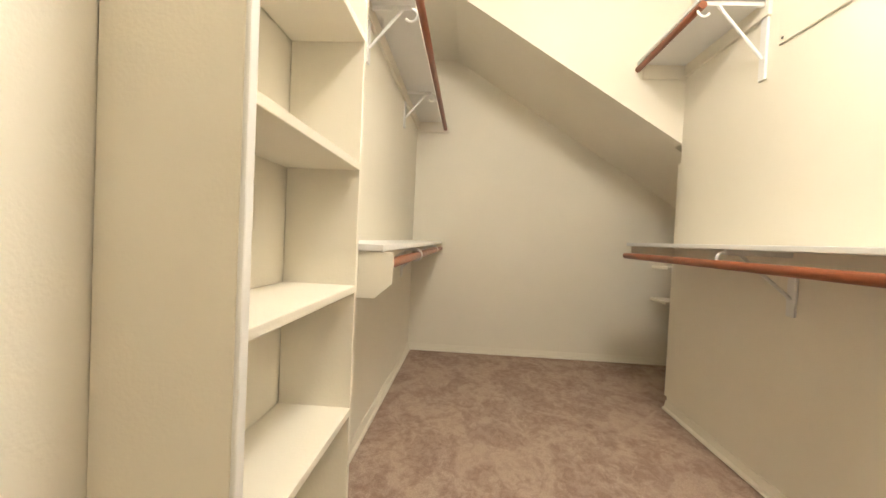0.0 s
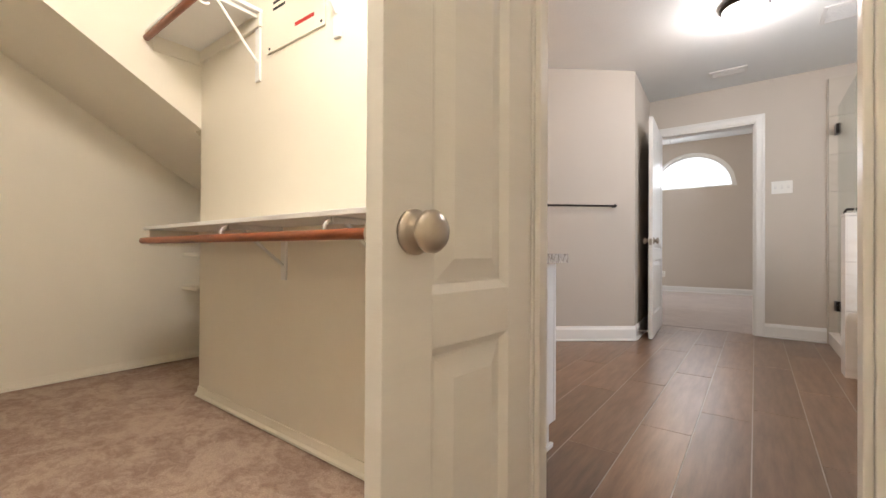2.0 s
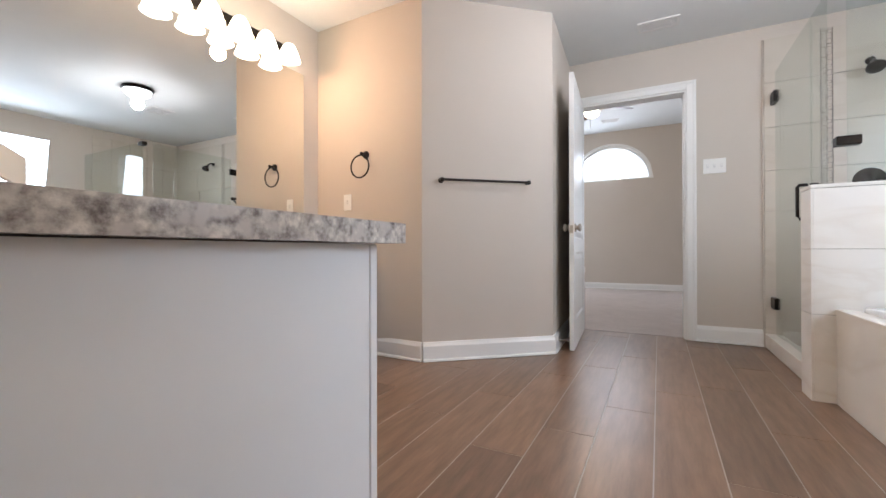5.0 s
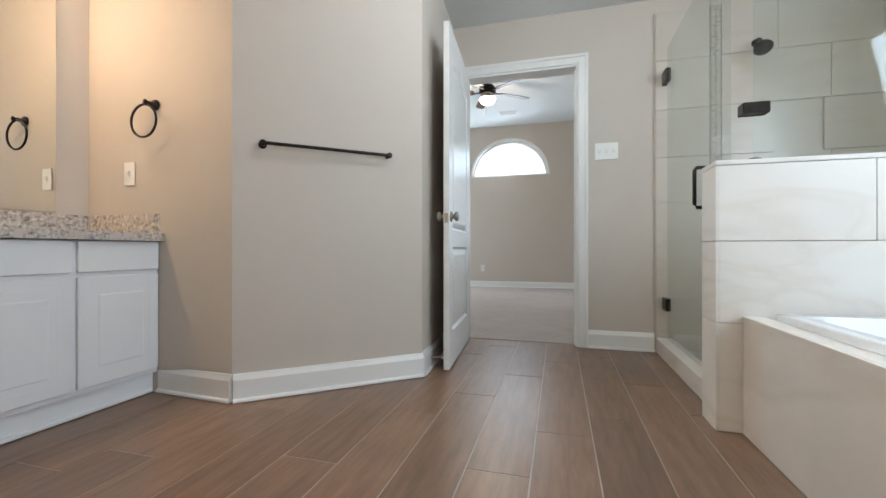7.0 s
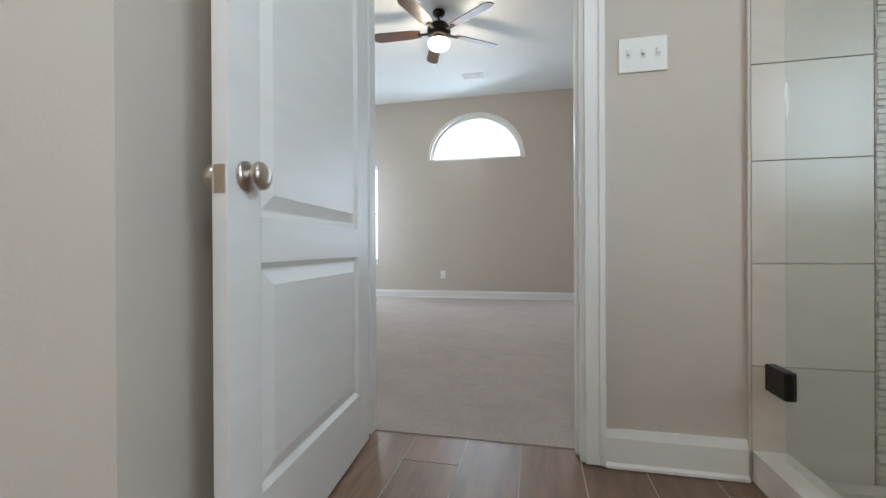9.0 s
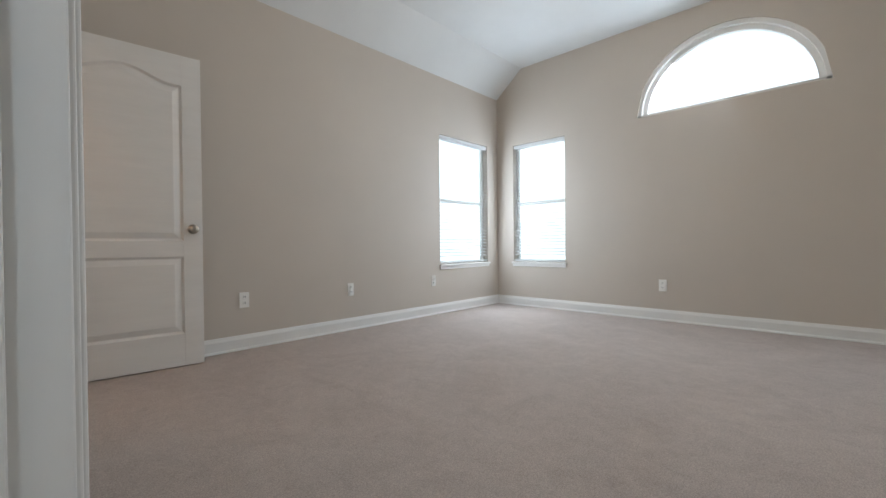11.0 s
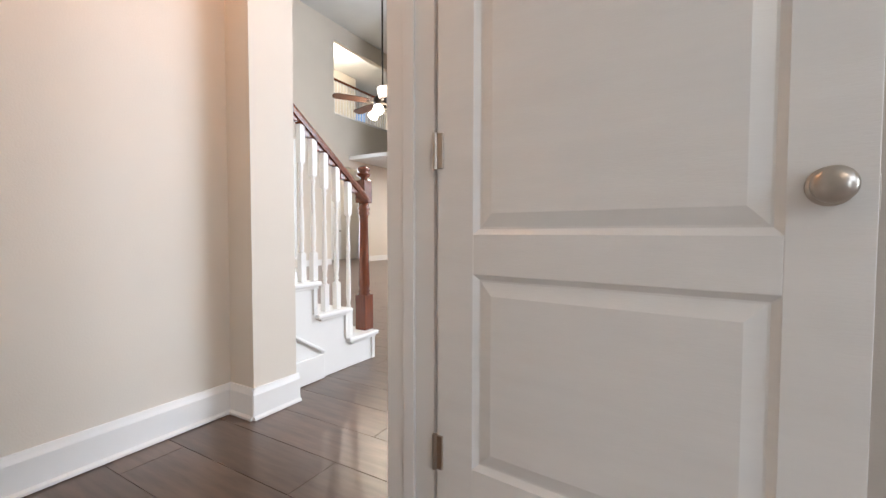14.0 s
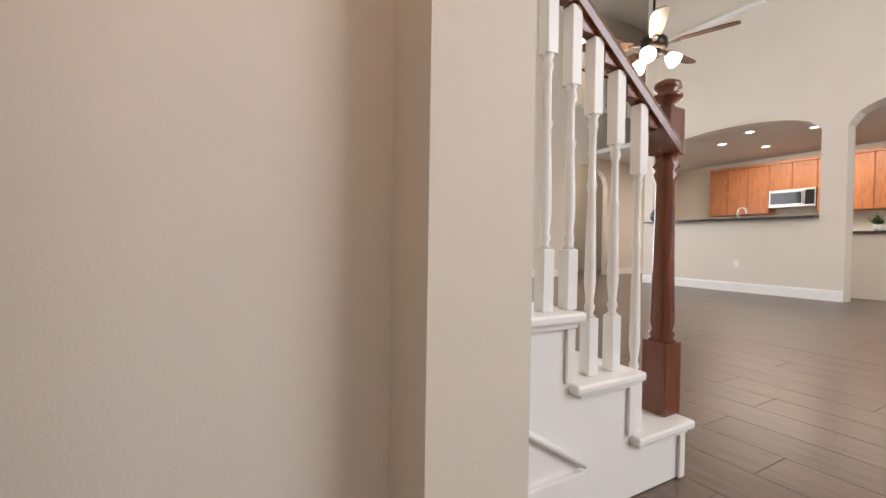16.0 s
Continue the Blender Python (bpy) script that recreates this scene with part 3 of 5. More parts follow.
# ---------- doors ----------
def door(name, width, height, m, knob_side, label, arch=True, knobs=(1, -1), t=0.036, rail=(0.775, 0.885), knob_z=0.968, stiles=None):
    """A two-panel moulded door, hinged at its local x=0, running to x=width; thickness centred on y."""
    top = thing(name, label, "door", m, kind="structure")
    bm = bmesh.new()
    hs, fs = stiles or (0.118, 0.118)
    st, x0, x1 = hs, hs, width - fs
    zb0, zb1, zt0, zt1 = 0.235, rail[0], rail[1], height - 0.135
    box_in(bm, (0.004, -t / 2 + 0.0145, 0.012), (width - 0.004, t / 2 - 0.0145, height))
    for a, b in (((0, -t / 2, 0.01), (st, t / 2, height)), ((x1, -t / 2, 0.01), (width, t / 2, height)), ((st, -t / 2, 0.01), (x1, t / 2, zb0)), ((st, -t / 2, zb1), (x1, t / 2, zt0))):
        box_in(bm, a, b, 0.0015)
    n = 14
    rise = 0.075 if arch else 0.0
    def crown(u):
        return zt1 - rise + rise * (0.5 + 0.5 * math.cos(math.pi * min(1.0, abs(u) * 1.15))) if arch else zt1
    for i in range(n):
        u0, u1 = -1 + 2 * i / n, -1 + 2 * (i + 1) / n
        c, h = (x0 + x1) / 2, (x1 - x0) / 2
        prism_in(bm, [(c + h * u0, crown(u0)), (c + h * u1, crown(u1)), (c + h * u1, height), (c + h * u0, height)], "y", -t / 2, t / 2)
    part("leaf", bm, M_WOODWHITE, top, "white moulded two-panel door leaf")
    for zlo, zhi, arched in ((zb0, zb1, False), (zt0, zt1, arch)):
        bm = bmesh.new()
        for s in (1, -1):
            # outline, moulding slope, raised field
            c, h = (x0 + x1) / 2, (x1 - x0) / 2
            loops = []
            for inset, y in ((0.0, t / 2 - 0.0005), (0.004, t / 2 - 0.004), (0.014, t / 2 - 0.0125), (0.019, t / 2 - 0.0125), (0.052, t / 2 - 0.002), (0.055, t / 2 - 0.001)):
                pts = [(x0 + inset, zlo + inset), (x1 - inset, zlo + inset)]
                for i in range(n + 1):
                    u = 1 - 2 * i / n
                    zz = (crown(u) if arched else zhi) - inset
                    pts.append((c + (h - inset) * u, zz))
                loops.append([bm.verts.new((p[0], s * y, p[1])) for p in pts])
            for p, q in zip(loops, loops[1:]):
                k = len(p)
                for i in range(k):
                    bm.faces.new((p[i], p[(i + 1) % k], q[(i + 1) % k], q[i]))
            bm.faces.new(loops[-1])
        bmesh.ops.recalc_face_normals(bm, faces=bm.faces[:])
        part("panel", bm, M_WOODWHITE, top)
    kx = width - 0.06
    for s in knobs:
        prof = [(0.034, 0.0), (0.034, 0.006), (0.026, 0.011), (0.016, 0.014), (0.015, 0.020), (0.024, 0.025), (0.031, 0.033), (0.031, 0.041), (0.026, 0.048), (0.012, 0.052), (0.0, 0.053)]
        mm = Matrix.Translation((kx, s * t / 2, knob_z)) @ (pose(0, 0, 0, -90) if s > 0 else pose(0, 0, 0, 90))
        part("door_knob", lathe(prof, mm), M_NICKEL, top, "satin nickel round knob")
    if width > 0.6:
        part("latch_plate", box((width - 0.001, -0.012, 0.925), (width + 0.003, 0.012, 0.985), 0.002), M_NICKEL, top, "satin nickel latch plate")
    for z in (0.25, 1.12, 1.95):
        bm = box((-0.006, -t / 2 - 0.006, z - 0.05), (0.02, -t / 2 + 0.004, z + 0.05), 0.002)
        rod_in(bm, (-0.006, -t / 2 - 0.006, z - 0.052), (-0.006, -t / 2 - 0.006, z + 0.052), 0.007)
        part("hinge", bm, M_NICKEL, top, "satin nickel butt hinge")
    return top


def between(a, b, z=0.0):
    """The pose of a leaf hinged at a whose free edge points at b."""
    return Matrix.Translation((a[0], a[1], z)) @ Matrix.Rotation(math.atan2(b[1] - a[1], b[0] - a[0]), 4, "Z")


door("door_closet", 0.410, 2.17, between((1.240, 0.305), (0.82, 0.332)), 1, "open narrow cream-white two-panel closet door with a nickel knob", arch=False, rail=(0.698, 0.785), knob_z=0.880, stiles=(0.088, 0.102))
door("door_bath", 0.885, 2.18, between((5.725, 0.785), (4.84, 0.722)), 1, "open white two-panel bathroom door with nickel knobs")
door("door_hall", 0.885, 2.18, between((5.895, 3.60), (6.775, 3.515)), 1, "open white arched two-panel bedroom door resting near the wall")

# ---------- closet things ----------
WHITE_SHELF = M_CREAM
tower = thing("shelf_tower", "cream painted built-in shelf tower with open cubbies against the wall", "shelves")
TX0, TX1, TY0, TY1 = -0.188, 0.0, 0.50, 1.05
part("side_panel", box((TX0, TY0, 0.002), (TX1 - 0.002, TY0 + 0.018, 2.45), 0.002), WHITE_SHELF, tower)
part("side_panel", box((TX0, TY1 - 0.018, 0.002), (TX1 - 0.002, TY1, 2.45), 0.002), WHITE_SHELF, tower)
part("front_edge", box((TX1 - 0.002, TY0 - 0.002, 0.002), (TX1 + 0.006, TY0 + 0.019, 2.45), 0.003), M_WHITE, tower)
for z in (0.20, 0.51, 0.82, 1.125, 1.44, 1.75, 2.06):
    part("shelf", box((TX0, TY0 + 0.018, z - 0.018), (TX1, TY1 - 0.018, z), 0.002), WHITE_SHELF, tower)


def bracket_bm(x_wall, out, y, z, depth, drop):
    """A shelf bracket: wall plate, top arm and a diagonal brace."""
    bm = box_in(bmesh.new(), (x_wall, y - 0.02, z - drop), (x_wall + out * 0.012, y + 0.02, z), 0.003)
    box_in(bm, (x_wall, y - 0.008, z - 0.02), (x_wall + out * depth, y + 0.008, z), 0.003)
    rod_in(bm, (x_wall + out * 0.012, y, z - drop * 0.72), (x_wall + out * depth * 0.8, y, z - 0.015), 0.007)
    hook = [(x_wall + out * (depth + 0.004 + 0.026 * math.sin(a)), y, z - 0.05 - 0.026 * math.cos(a) + 0.012) for a in [math.radians(d) for d in range(-60, 200, 20)]]
    tube_in(bm, hook, 0.006, 8)
    return bm


def hanging_shelf(label, x_wall, out, y0, y1, z, depth, rod_z, rod_x, brackets, group, drop=0.24):
    s = thing("hanging_shelf", label, "closet shelf", group=group)
    lo, hi = sorted((x_wall + out * 0.001, x_wall + out * depth))
    part("shelf_board", box((lo, y0, z - 0.018), (hi, y1, z), 0.002), M_WHITE, s)
    lo, hi = sorted((x_wall + out * 0.001, x_wall + out * 0.018))
    part("wall_cleat", box((lo, y0, z - 0.085), (hi, y1, z - 0.018), 0.002), WHITE_SHELF, s)
    part("hanging_rod", rod((rod_x, y0 + 0.005, rod_z), (rod_x, y1 - 0.005, rod_z), 0.0165, seg=20), M_ROD, s, "reddish stained round wooden hanging rod")
    for y in brackets:
        part("bracket", bracket_bm(x_wall, out, y, z - 0.018, depth * 0.9, drop), M_WHITE, s, "white metal shelf and rod bracket")
    for y in (y1 - 0.012,):
        part("end_cleat", box((min(x_wall, rod_x - 0.03 * out), y, z - 0.1), (max(x_wall, rod_x + 0.03 * out), y + 0.011, z - 0.018), 0.002), WHITE_SHELF, s)
    return s


G = "closet shelves with hanging rods"
hanging_shelf("white closet shelf with stained rod below on the long wall", 1.494, -1, 0.57, 2.505, 0.975, 0.285, 0.900, 1.205, (0.95, 1.62), G)
hanging_shelf("white closet shelf with stained rod below beside the shelf tower", -0.19, 1, 1.06, 3.455, 0.925, 0.25, 0.868, 0.05, (1.9, 2.9), G)
hanging_shelf("high white closet shelf with stained rod above the tower side", -0.19, 1, 1.06, 3.455, 1.93, 0.20, 1.86, 0.045, (1.75, 2.75), G)
hanging_shelf("short high white closet shelf with stained rod under the ceiling", 1.494, -1, 1.83, 2.505, 2.03, 0.285, 1.985, 1.215, (1.86,), G, 0.33)
hb = thing("shelf_bracket", "white metal shelf bracket screwed to the closet wall", "bracket")
part("arm", bracket_bm(1.494, -1, 1.25, 2.06, 0.26, 0.35), M_WHITE, hb)
cl = thing("shelf_end_support", "cream wedge-cut board holding the shelf end by the tower", "shelf support")
part("board", prism([(-0.188, 0.905), (0.085, 0.905), (0.085, 0.825), (0.04, 0.785), (-0.188, 0.785)], "y", 1.064, 1.082), WHITE_SHELF, cl)
for z in (0.60, 0.83):
    sh = thing("alcove_shelf", "small cream shelf on a bracket in the low alcove", "shelf", group="alcove shelves")
    part("shelf_board", box((1.60, 2.82, z - 0.018), (2.29, 3.05, z), 0.002), WHITE_SHELF, sh)
    part("bracket", prism([(1.62, z - 0.018), (1.80, z - 0.018), (1.80, z - 0.12)], "y", 2.80, 2.82), WHITE_SHELF, sh)
structure("wall_alcove_side", box((1.63, 2.76, 0), (2.3, 2.80, 1.5)), M_CREAM, "cream side wall of the low alcove", "wall")
structure("wall_alcove_corner", box((1.60, 2.51, 0), (1.63, 2.76, 2.0)), M_CREAM, "cream wall edge at the low alcove", "wall")
# electric panel cover on the wall
pn = thing("breaker_panel", "cream painted electrical panel cover with red and black print", "electrical panel")
part("cover", box((1.484, 1.33, 1.79), (1.493, 1.77, 2.4), 0.003), M_CREAM, pn)
part("print_line", box((1.4825, 1.40, 1.85), (1.4838, 1.54, 1.866)), M_RED, pn, "line of red print")
for i in range(3):
    part("print_bar", box((1.4825, 1.62, 1.98 + i * 0.03), (1.4838, 1.72, 1.992 + i * 0.03)), M_SLOT, pn, "dark print bar")
for y, z in ((1.35, 1.81), (1.75, 1.81)):
    part("screw", lathe([(0.006, 0), (0.006, 0.002), (0.003, 0.004)], pose(1.484, y, z, 0, -90, 0), 10), M_SLOT, pn)
lt = thing("closet_ceiling_light", "lit round frosted dome light on the closet ceiling", "ceiling light")
part("base", lathe([(0.14, 0), (0.14, -0.02), (0.13, -0.03)], pose(0.72, 0.68, 2.619)), M_WHITE, lt)
part("dome", lathe([(0.12, -0.03), (0.11, -0.06), (0.07, -0.085), (0.0, -0.09)], pose(0.72, 0.68, 2.618)), M_BULB, lt)

# ---------- bathroom things ----------
def raised_panel(bm, x0, x1, z0, z1, y, out, frame_w=0.055):
    """A cabinet front with a raised field, standing off the plane y."""
    box_in(bm, (x0, y, z0), (x1, y + out * 0.016, z1), 0.004)
    a, b, c, d = x0 + frame_w, x1 - frame_w, z0 + frame_w, z1 - frame_w
    if b - a > 0.05 and d - c > 0.05:
        rings = []
        for i, off in ((0, 0.0163), (0.006, 0.011), (0.014, 0.011), (0.034, 0.0185)):
            rings.append([bm.verts.new((px, y + out * off, pz)) for px, pz in ((a + i, c + i), (b - i, c + i), (b - i, d - i), (a + i, d - i))])
        for p, q in zip(rings, rings[1:]):
            for k in range(4):
                bm.faces.new((p[k], p[(k + 1) % 4], q[(k + 1) % 4], q[k]))
        bm.faces.new(rings[-1])
    return bm


VY, CT = 2.09, 0.843
cab = thing("vanity_cabinet", "white painted vanity cabinet with raised-panel doors under the granite top", "cabinet", group="vanity cabinets")
part("body", box((3.15, VY + 0.018, 0.11), (4.085, 2.62, CT - 0.042), 0.002), M_CAB, cab)
part("toe_kick", box((3.15, VY + 0.05, 0.004), (4.085, 2.60, 0.11)), M_CAB, cab)
part("shoe_moulding", box((3.15, VY + 0.034, 0.004), (4.06, VY + 0.05, 0.022), 0.003), M_WHITE, cab)
part("drawer_front", box((3.175, VY, 0.655), (3.665, VY + 0.018, 0.80), 0.005), M_CAB, cab)
part("drawer_front", box((3.69, VY, 0.655), (4.07, VY + 0.018, 0.80), 0.005), M_CAB, cab)
part("cabinet_door", raised_panel(bmesh.new(), 3.175, 3.665, 0.135, 0.635, VY + 0.018, -1), M_CAB, cab)
part("cabinet_door", raised_panel(bmesh.new(), 3.69, 4.07, 0.135, 0.635, VY + 0.018, -1), M_CAB, cab)
desk = thing("knee_space_apron", "white painted apron bridging the vanity knee space", "cabinet", group="vanity cabinets")
part("apron", box((2.225, VY + 0.02, 0.68), (3.148, VY + 0.04, CT - 0.042), 0.003), M_CAB, desk)
part("apron_front", box((2.40, VY + 0.004, 0.70), (3.10, VY + 0.02, 0.80), 0.004), M_CAB, desk)
leg = thing("side_vanity_cabinet", "white painted side vanity cabinet with flat end panel", "cabinet", group="vanity cabinets")
part("body", box((1.64, 0.633, 0.11), (2.19, 2.62, CT - 0.042), 0.002), M_CAB, leg)
part("end_panel", box((1.64, 0.623, 0.004), (2.14, 0.633, CT - 0.042)), M_CAB, leg)
part("end_panel", box((2.14, 0.623, 0.10), (2.19, 0.633, CT - 0.042)), M_CAB, leg)
part("face_stile", box((2.19, 0.620, 0.10), (2.212, 0.72, CT - 0.042), 0.003), M_CAB, leg)
part("toe_kick", box((1.64, 0.638, 0.004), (2.13, 2.6, 0.11)), M_CAB, leg)
part("shoe_moulding", box((1.64, 0.608, 0.004), (2.155, 0.623, 0.024), 0.003), M_WHITE, leg)
for y0 in (0.73, 1.16, 1.59):
    bm = raised_panel(bmesh.new(), -y0 - 0.41, -y0, 0.135, 0.635, 0, -1)
    bm.transform(Matrix.Translation((2.194, 0, 0)) @ Matrix.Rotation(radians(90), 4, "Z") @ Matrix.Scale(-1, 4, (1, 0, 0)))
    bmesh.ops.recalc_face_normals(bm, faces=bm.faces[:])
    part("cabinet_door", bm, M_CAB, leg)
    part("drawer_front", box((2.194, y0, 0.655), (2.212, y0 + 0.41, 0.80), 0.005), M_CAB, leg)
top = thing("vanity_countertop", "speckled granite L-shaped vanity top with eased edges", "countertop")
part("slab", prism([(1.632, 0.580), (2.254, 0.580), (2.254, VY - 0.035), (4.088, VY - 0.035), (4.088, 2.628), (1.632, 2.628)], "z", CT - 0.040, CT), M_GRANITE, top)
part("backsplash", box((1.64, 2.606, CT + 0.001), (4.07, 2.628, CT + 0.105), 0.003), M_GRANITE, top)
part("side_splash", box((4.066, VY + 0.0, CT + 0.001), (4.086, 2.605, CT + 0.105), 0.003), M_GRANITE, top)
part("sink_bowl", lathe([(0.20, 0.0006), (0.19, 0.0012), (0.13, 0.0008), (0.02, 0.0006)], pose(3.42, 2.33, CT)), M_TUB, top, "white oval sink bowl")
mir = thing("vanity_mirror", "large frameless wall mirror above the vanity", "mirror")
part("mirror_plate", box((1.72, 2.620, CT + 0.11), (3.925, 2.627, 2.185), 0.001), M_MIRROR, mir)
fa = thing("widespread_faucet", "bronze widespread faucet with two lever handles on the granite", "faucet")
fx, fy = 3.42, 2.52
part("spout", tube([(fx, fy, CT + 0.001), (fx, fy, CT + 0.06), (fx, fy - 0.02, CT + 0.095), (fx, fy - 0.06, CT + 0.115), (fx, fy - 0.10, CT + 0.105), (fx, fy - 0.125, CT + 0.08)], 0.014), M_FAUCET, fa)
part("spout_base", lathe([(0.028, 0.001), (0.026, 0.012), (0.018, 0.03), (0.015, 0.04)], pose(fx, fy, CT)), M_FAUCET, fa)
for s in (-1, 1):
    part("handle", tube([(fx + s * 0.11, fy, CT + 0.045), (fx + s * 0.14, fy, CT + 0.052), (fx + s * 0.19, fy - 0.01, CT + 0.05)], 0.009), M_FAUCET, fa)
    part("handle_base", lathe([(0.026, 0.001), (0.023, 0.015), (0.014, 0.03), (0.016, 0.045), (0.010, 0.056), (0, 0.058)], pose(fx + s * 0.11, fy, CT)), M_FAUCET, fa)
vl = thing("vanity_light_bar", "bronze vanity light bar with lit scalloped glass shades", "wall light")
part("back_plate", box((2.75, 2.605, 2.26), (3.77, 2.628, 2.34), 0.008), M_BRONZE, vl)
for i in range(5):
    x = 2.89 + i * 0.2
    part("arm", rod((x, 2.605, 2.30), (x, 2.53, 2.30), 0.01), M_BRONZE, vl)
    part("shade", lathe([(0.03, 0.0), (0.045, -0.02), (0.062, -0.06), (0.075, -0.105), (0.082, -0.115), (0.07, -0.11), (0.03, -0.03)], pose(x, 2.52, 2.30)), M_BULB, vl, "lit scalloped frosted glass shade")


def switch_plate(label, m, gangs, w=None, toggle=True):
    """A wall plate in its own x-z plane, standing off towards -y."""
    w = w or 0.075 + 0.05 * (gangs - 1)
    t = thing("light_switch" if toggle else "wall_outlet", label, "light switch" if toggle else "outlet", m)
    part("plate", box((-w / 2, -0.007, -0.063), (w / 2, -0.001, 0.063), 0.003), M_PLASTIC, t)
    for i in range(gangs):
        x = (i - (gangs - 1) / 2) * 0.05
        if toggle:
            part("toggle", box((x - 0.005, -0.018, -0.002), (x + 0.005, -0.006, 0.016), 0.002), M_PLASTIC, t)
            part("slot", box((x - 0.008, -0.0078, -0.014), (x + 0.008, -0.0066, 0.018)), M_VENT, t)
        else:
            for z in (-0.024, 0.024):
                part("receptacle", lathe([(0.019, 0), (0.019, 0.0025), (0.017, 0.0035)], pose(x, -0.0066, z, 90), 18), M_PLASTIC, t)
                for dx in (-0.007, 0.007):
                    part("slot", box((x + dx - 0.0015, -0.0113, z - 0.006), (x + dx + 0.0015, -0.0098, z + 0.008)), M_SLOT, t)
    return t


switch_plate("white three-gang toggle switch plate beside the bathroom door", pose(5.729, -0.30, 1.507, 0, 0, -90), 3, 0.165)
switch_plate("white rocker switch plate beside the vanity mirror", pose(4.077, 2.30, 1.17, 0, 0, -90), 1)
tr = thing("towel_ring", "oil-rubbed bronze towel ring on the vanity end wall", "towel ring")
part("post", lathe([(0.030, 0), (0.028, 0.008), (0.012, 0.014), (0.010, 0.05), (0.015, 0.06), (0, 0.064)], pose(4.07, 2.115, 1.525, 0, -90, 0)), M_BRONZE, tr)
part("ring", tube([(4.02, 2.135 + 0.085 * math.sin(a), 1.43 + 0.085 * math.cos(a)) for a in [2 * math.pi * i / 32 for i in range(33)]], 0.006), M_BRONZE, tr)
tb = thing("towel_bar", "oil-rubbed bronze towel bar mounted on the angled wall", "towel bar")
A, B = Vector((4.113, 1.474, 1.293)), Vector((4.545, 0.976, 1.293))
n = Vector((-0.76, -0.65, 0)).normalized()
part("bar", rod(A, B, 0.009), M_BRONZE, tb)
for P in (A, B):
    q = (-n).to_track_quat("Z", "Y").to_matrix().to_4x4()
    base = P - n * 0.058
    part("post", lathe([(0.031, 0.0), (0.031, -0.006), (0.024, -0.012), (0.012, -0.018), (0.011, -0.05), (0.016, -0.058), (0.016, -0.068), (0.010, -0.075)], Matrix.Translation(P + (-n) * 0.062) @ q), M_BRONZE, tb)

# tub and its deck
tub = thing("bathtub", "white drop-in soaking tub in a marble tiled deck", "bathtub")
bm = bmesh.new()
def ring(x0, x1, y0, y1, z, r, k=8):
    pts = []
    for cx, cy, a0 in ((x1 - r, y1 - r, 0), (x0 + r, y1 - r, 90), (x0 + r, y0 + r, 180), (x1 - r, y0 + r, 270)):
        for i in range(k + 1):
            a = radians(a0 + 90 * i / k)
            pts.append(bm.verts.new((cx + r * math.cos(a), cy + r * math.sin(a), z)))
    return pts
loops = [ring(2.46, 4.30, -2.20, -0.76, 0.478, 0.05), ring(2.46, 4.30, -2.20, -0.76, 0.505, 0.05), ring(2.54, 4.22, -2.12, -0.84, 0.507, 0.12), ring(2.62, 4.14, -2.04, -0.92, 0.30, 0.2), ring(2.72, 4.04, -1.94, -1.02, 0.10, 0.2)]
for p, q in zip(loops, loops[1:]):
    for i in range(len(p)):
        f = bm.faces.new((p[i], p[(i + 1) % len(p)], q[(i + 1) % len(q)], q[i]))
        f.smooth = True
bm.faces.new(loops[-1])
part("basin", bm, M_TUB, tub)
deck = thing("tub_deck", "beige marble tiled tub deck front", "tub deck")
bm = box((2.352, -0.69, 0.002), (4.338, -0.677, 0.485), 0.003)
part("apron", bm, M_MARBLE, deck)
bm = box_in(bmesh.new(), (2.352, -0.76, 0.455), (4.338, -0.691, 0.485), 0.003)
box_in(bm, (2.352, -2.298, 0.455), (2.46, -0.76, 0.485), 0.003)
box_in(bm, (2.46, -2.298, 0.455), (4.338, -2.20, 0.485), 0.003)
part("ledge", bm, M_MARBLE, deck)

# low wall between tub and shower, with marble tiles
pw = thing("shower_half_wall", "half-height wall clad in veined white marble tiles", "half wall", kind="structure")
part("core", box((4.352, -2.30, 0.0), (4.498, -0.592, 1.108)), M_GROUT, pw)
part("cap", box((4.338, -2.30, 1.110), (4.512, -0.578, 1.130), 0.004), M_MARBLE, pw)
for zi, (z0, z1) in enumerate(((0.002, 0.452), (0.455, 0.792), (0.795, 1.108))):
    y = -0.592
    first = 0.72 if zi % 2 else 0.53
    while y > -2.29:
        y2 = max(-2.30, y - first)
        part("tile", box((4.340, y2 + 0.003, z0), (4.352, y, z1), 0.0015), M_MARBLE, pw)
        part("tile", box((4.498, y2 + 0.003, z0), (4.510, y, z1), 0.0015), M_MARBLE, pw)
        y, first = y2, 0.72
    part("tile", box((4.340, -0.592, z0), (4.510, -0.580, z1), 0.0015), M_MARBLE, pw)

# shower
sh = thing("shower_enclosure", "frameless clear glass shower with dark bronze hinges and pull", "shower")
part("curb", box((4.512, -0.75, 0.002), (5.728, -0.64, 0.11), 0.004), M_MARBLE, sh, "marble shower curb")
part("pan", box((4.512, -2.30, -0.008), (5.728, -0.752, 0.03)), M_MARBLE_D, sh)
gl = part("glass_door", box((4.78, -0.700, 0.125), (5.62, -0.690, 2.19)), M_GLASS, sh, "clear frameless glass door")
gl.visible_shadow = False
gl = part("fixed_glass", box((4.42, -2.29, 1.132), (4.43, -0.75, 2.19)), M_GLASS, sh, "clear fixed glass panel on the half wall")
gl.visible_shadow = False
gl = part("fixed_glass", box((4.52, -0.700, 0.125), (4.775, -0.690, 2.19)), M_GLASS, sh, "narrow clear glass return panel")
gl.visible_shadow = False
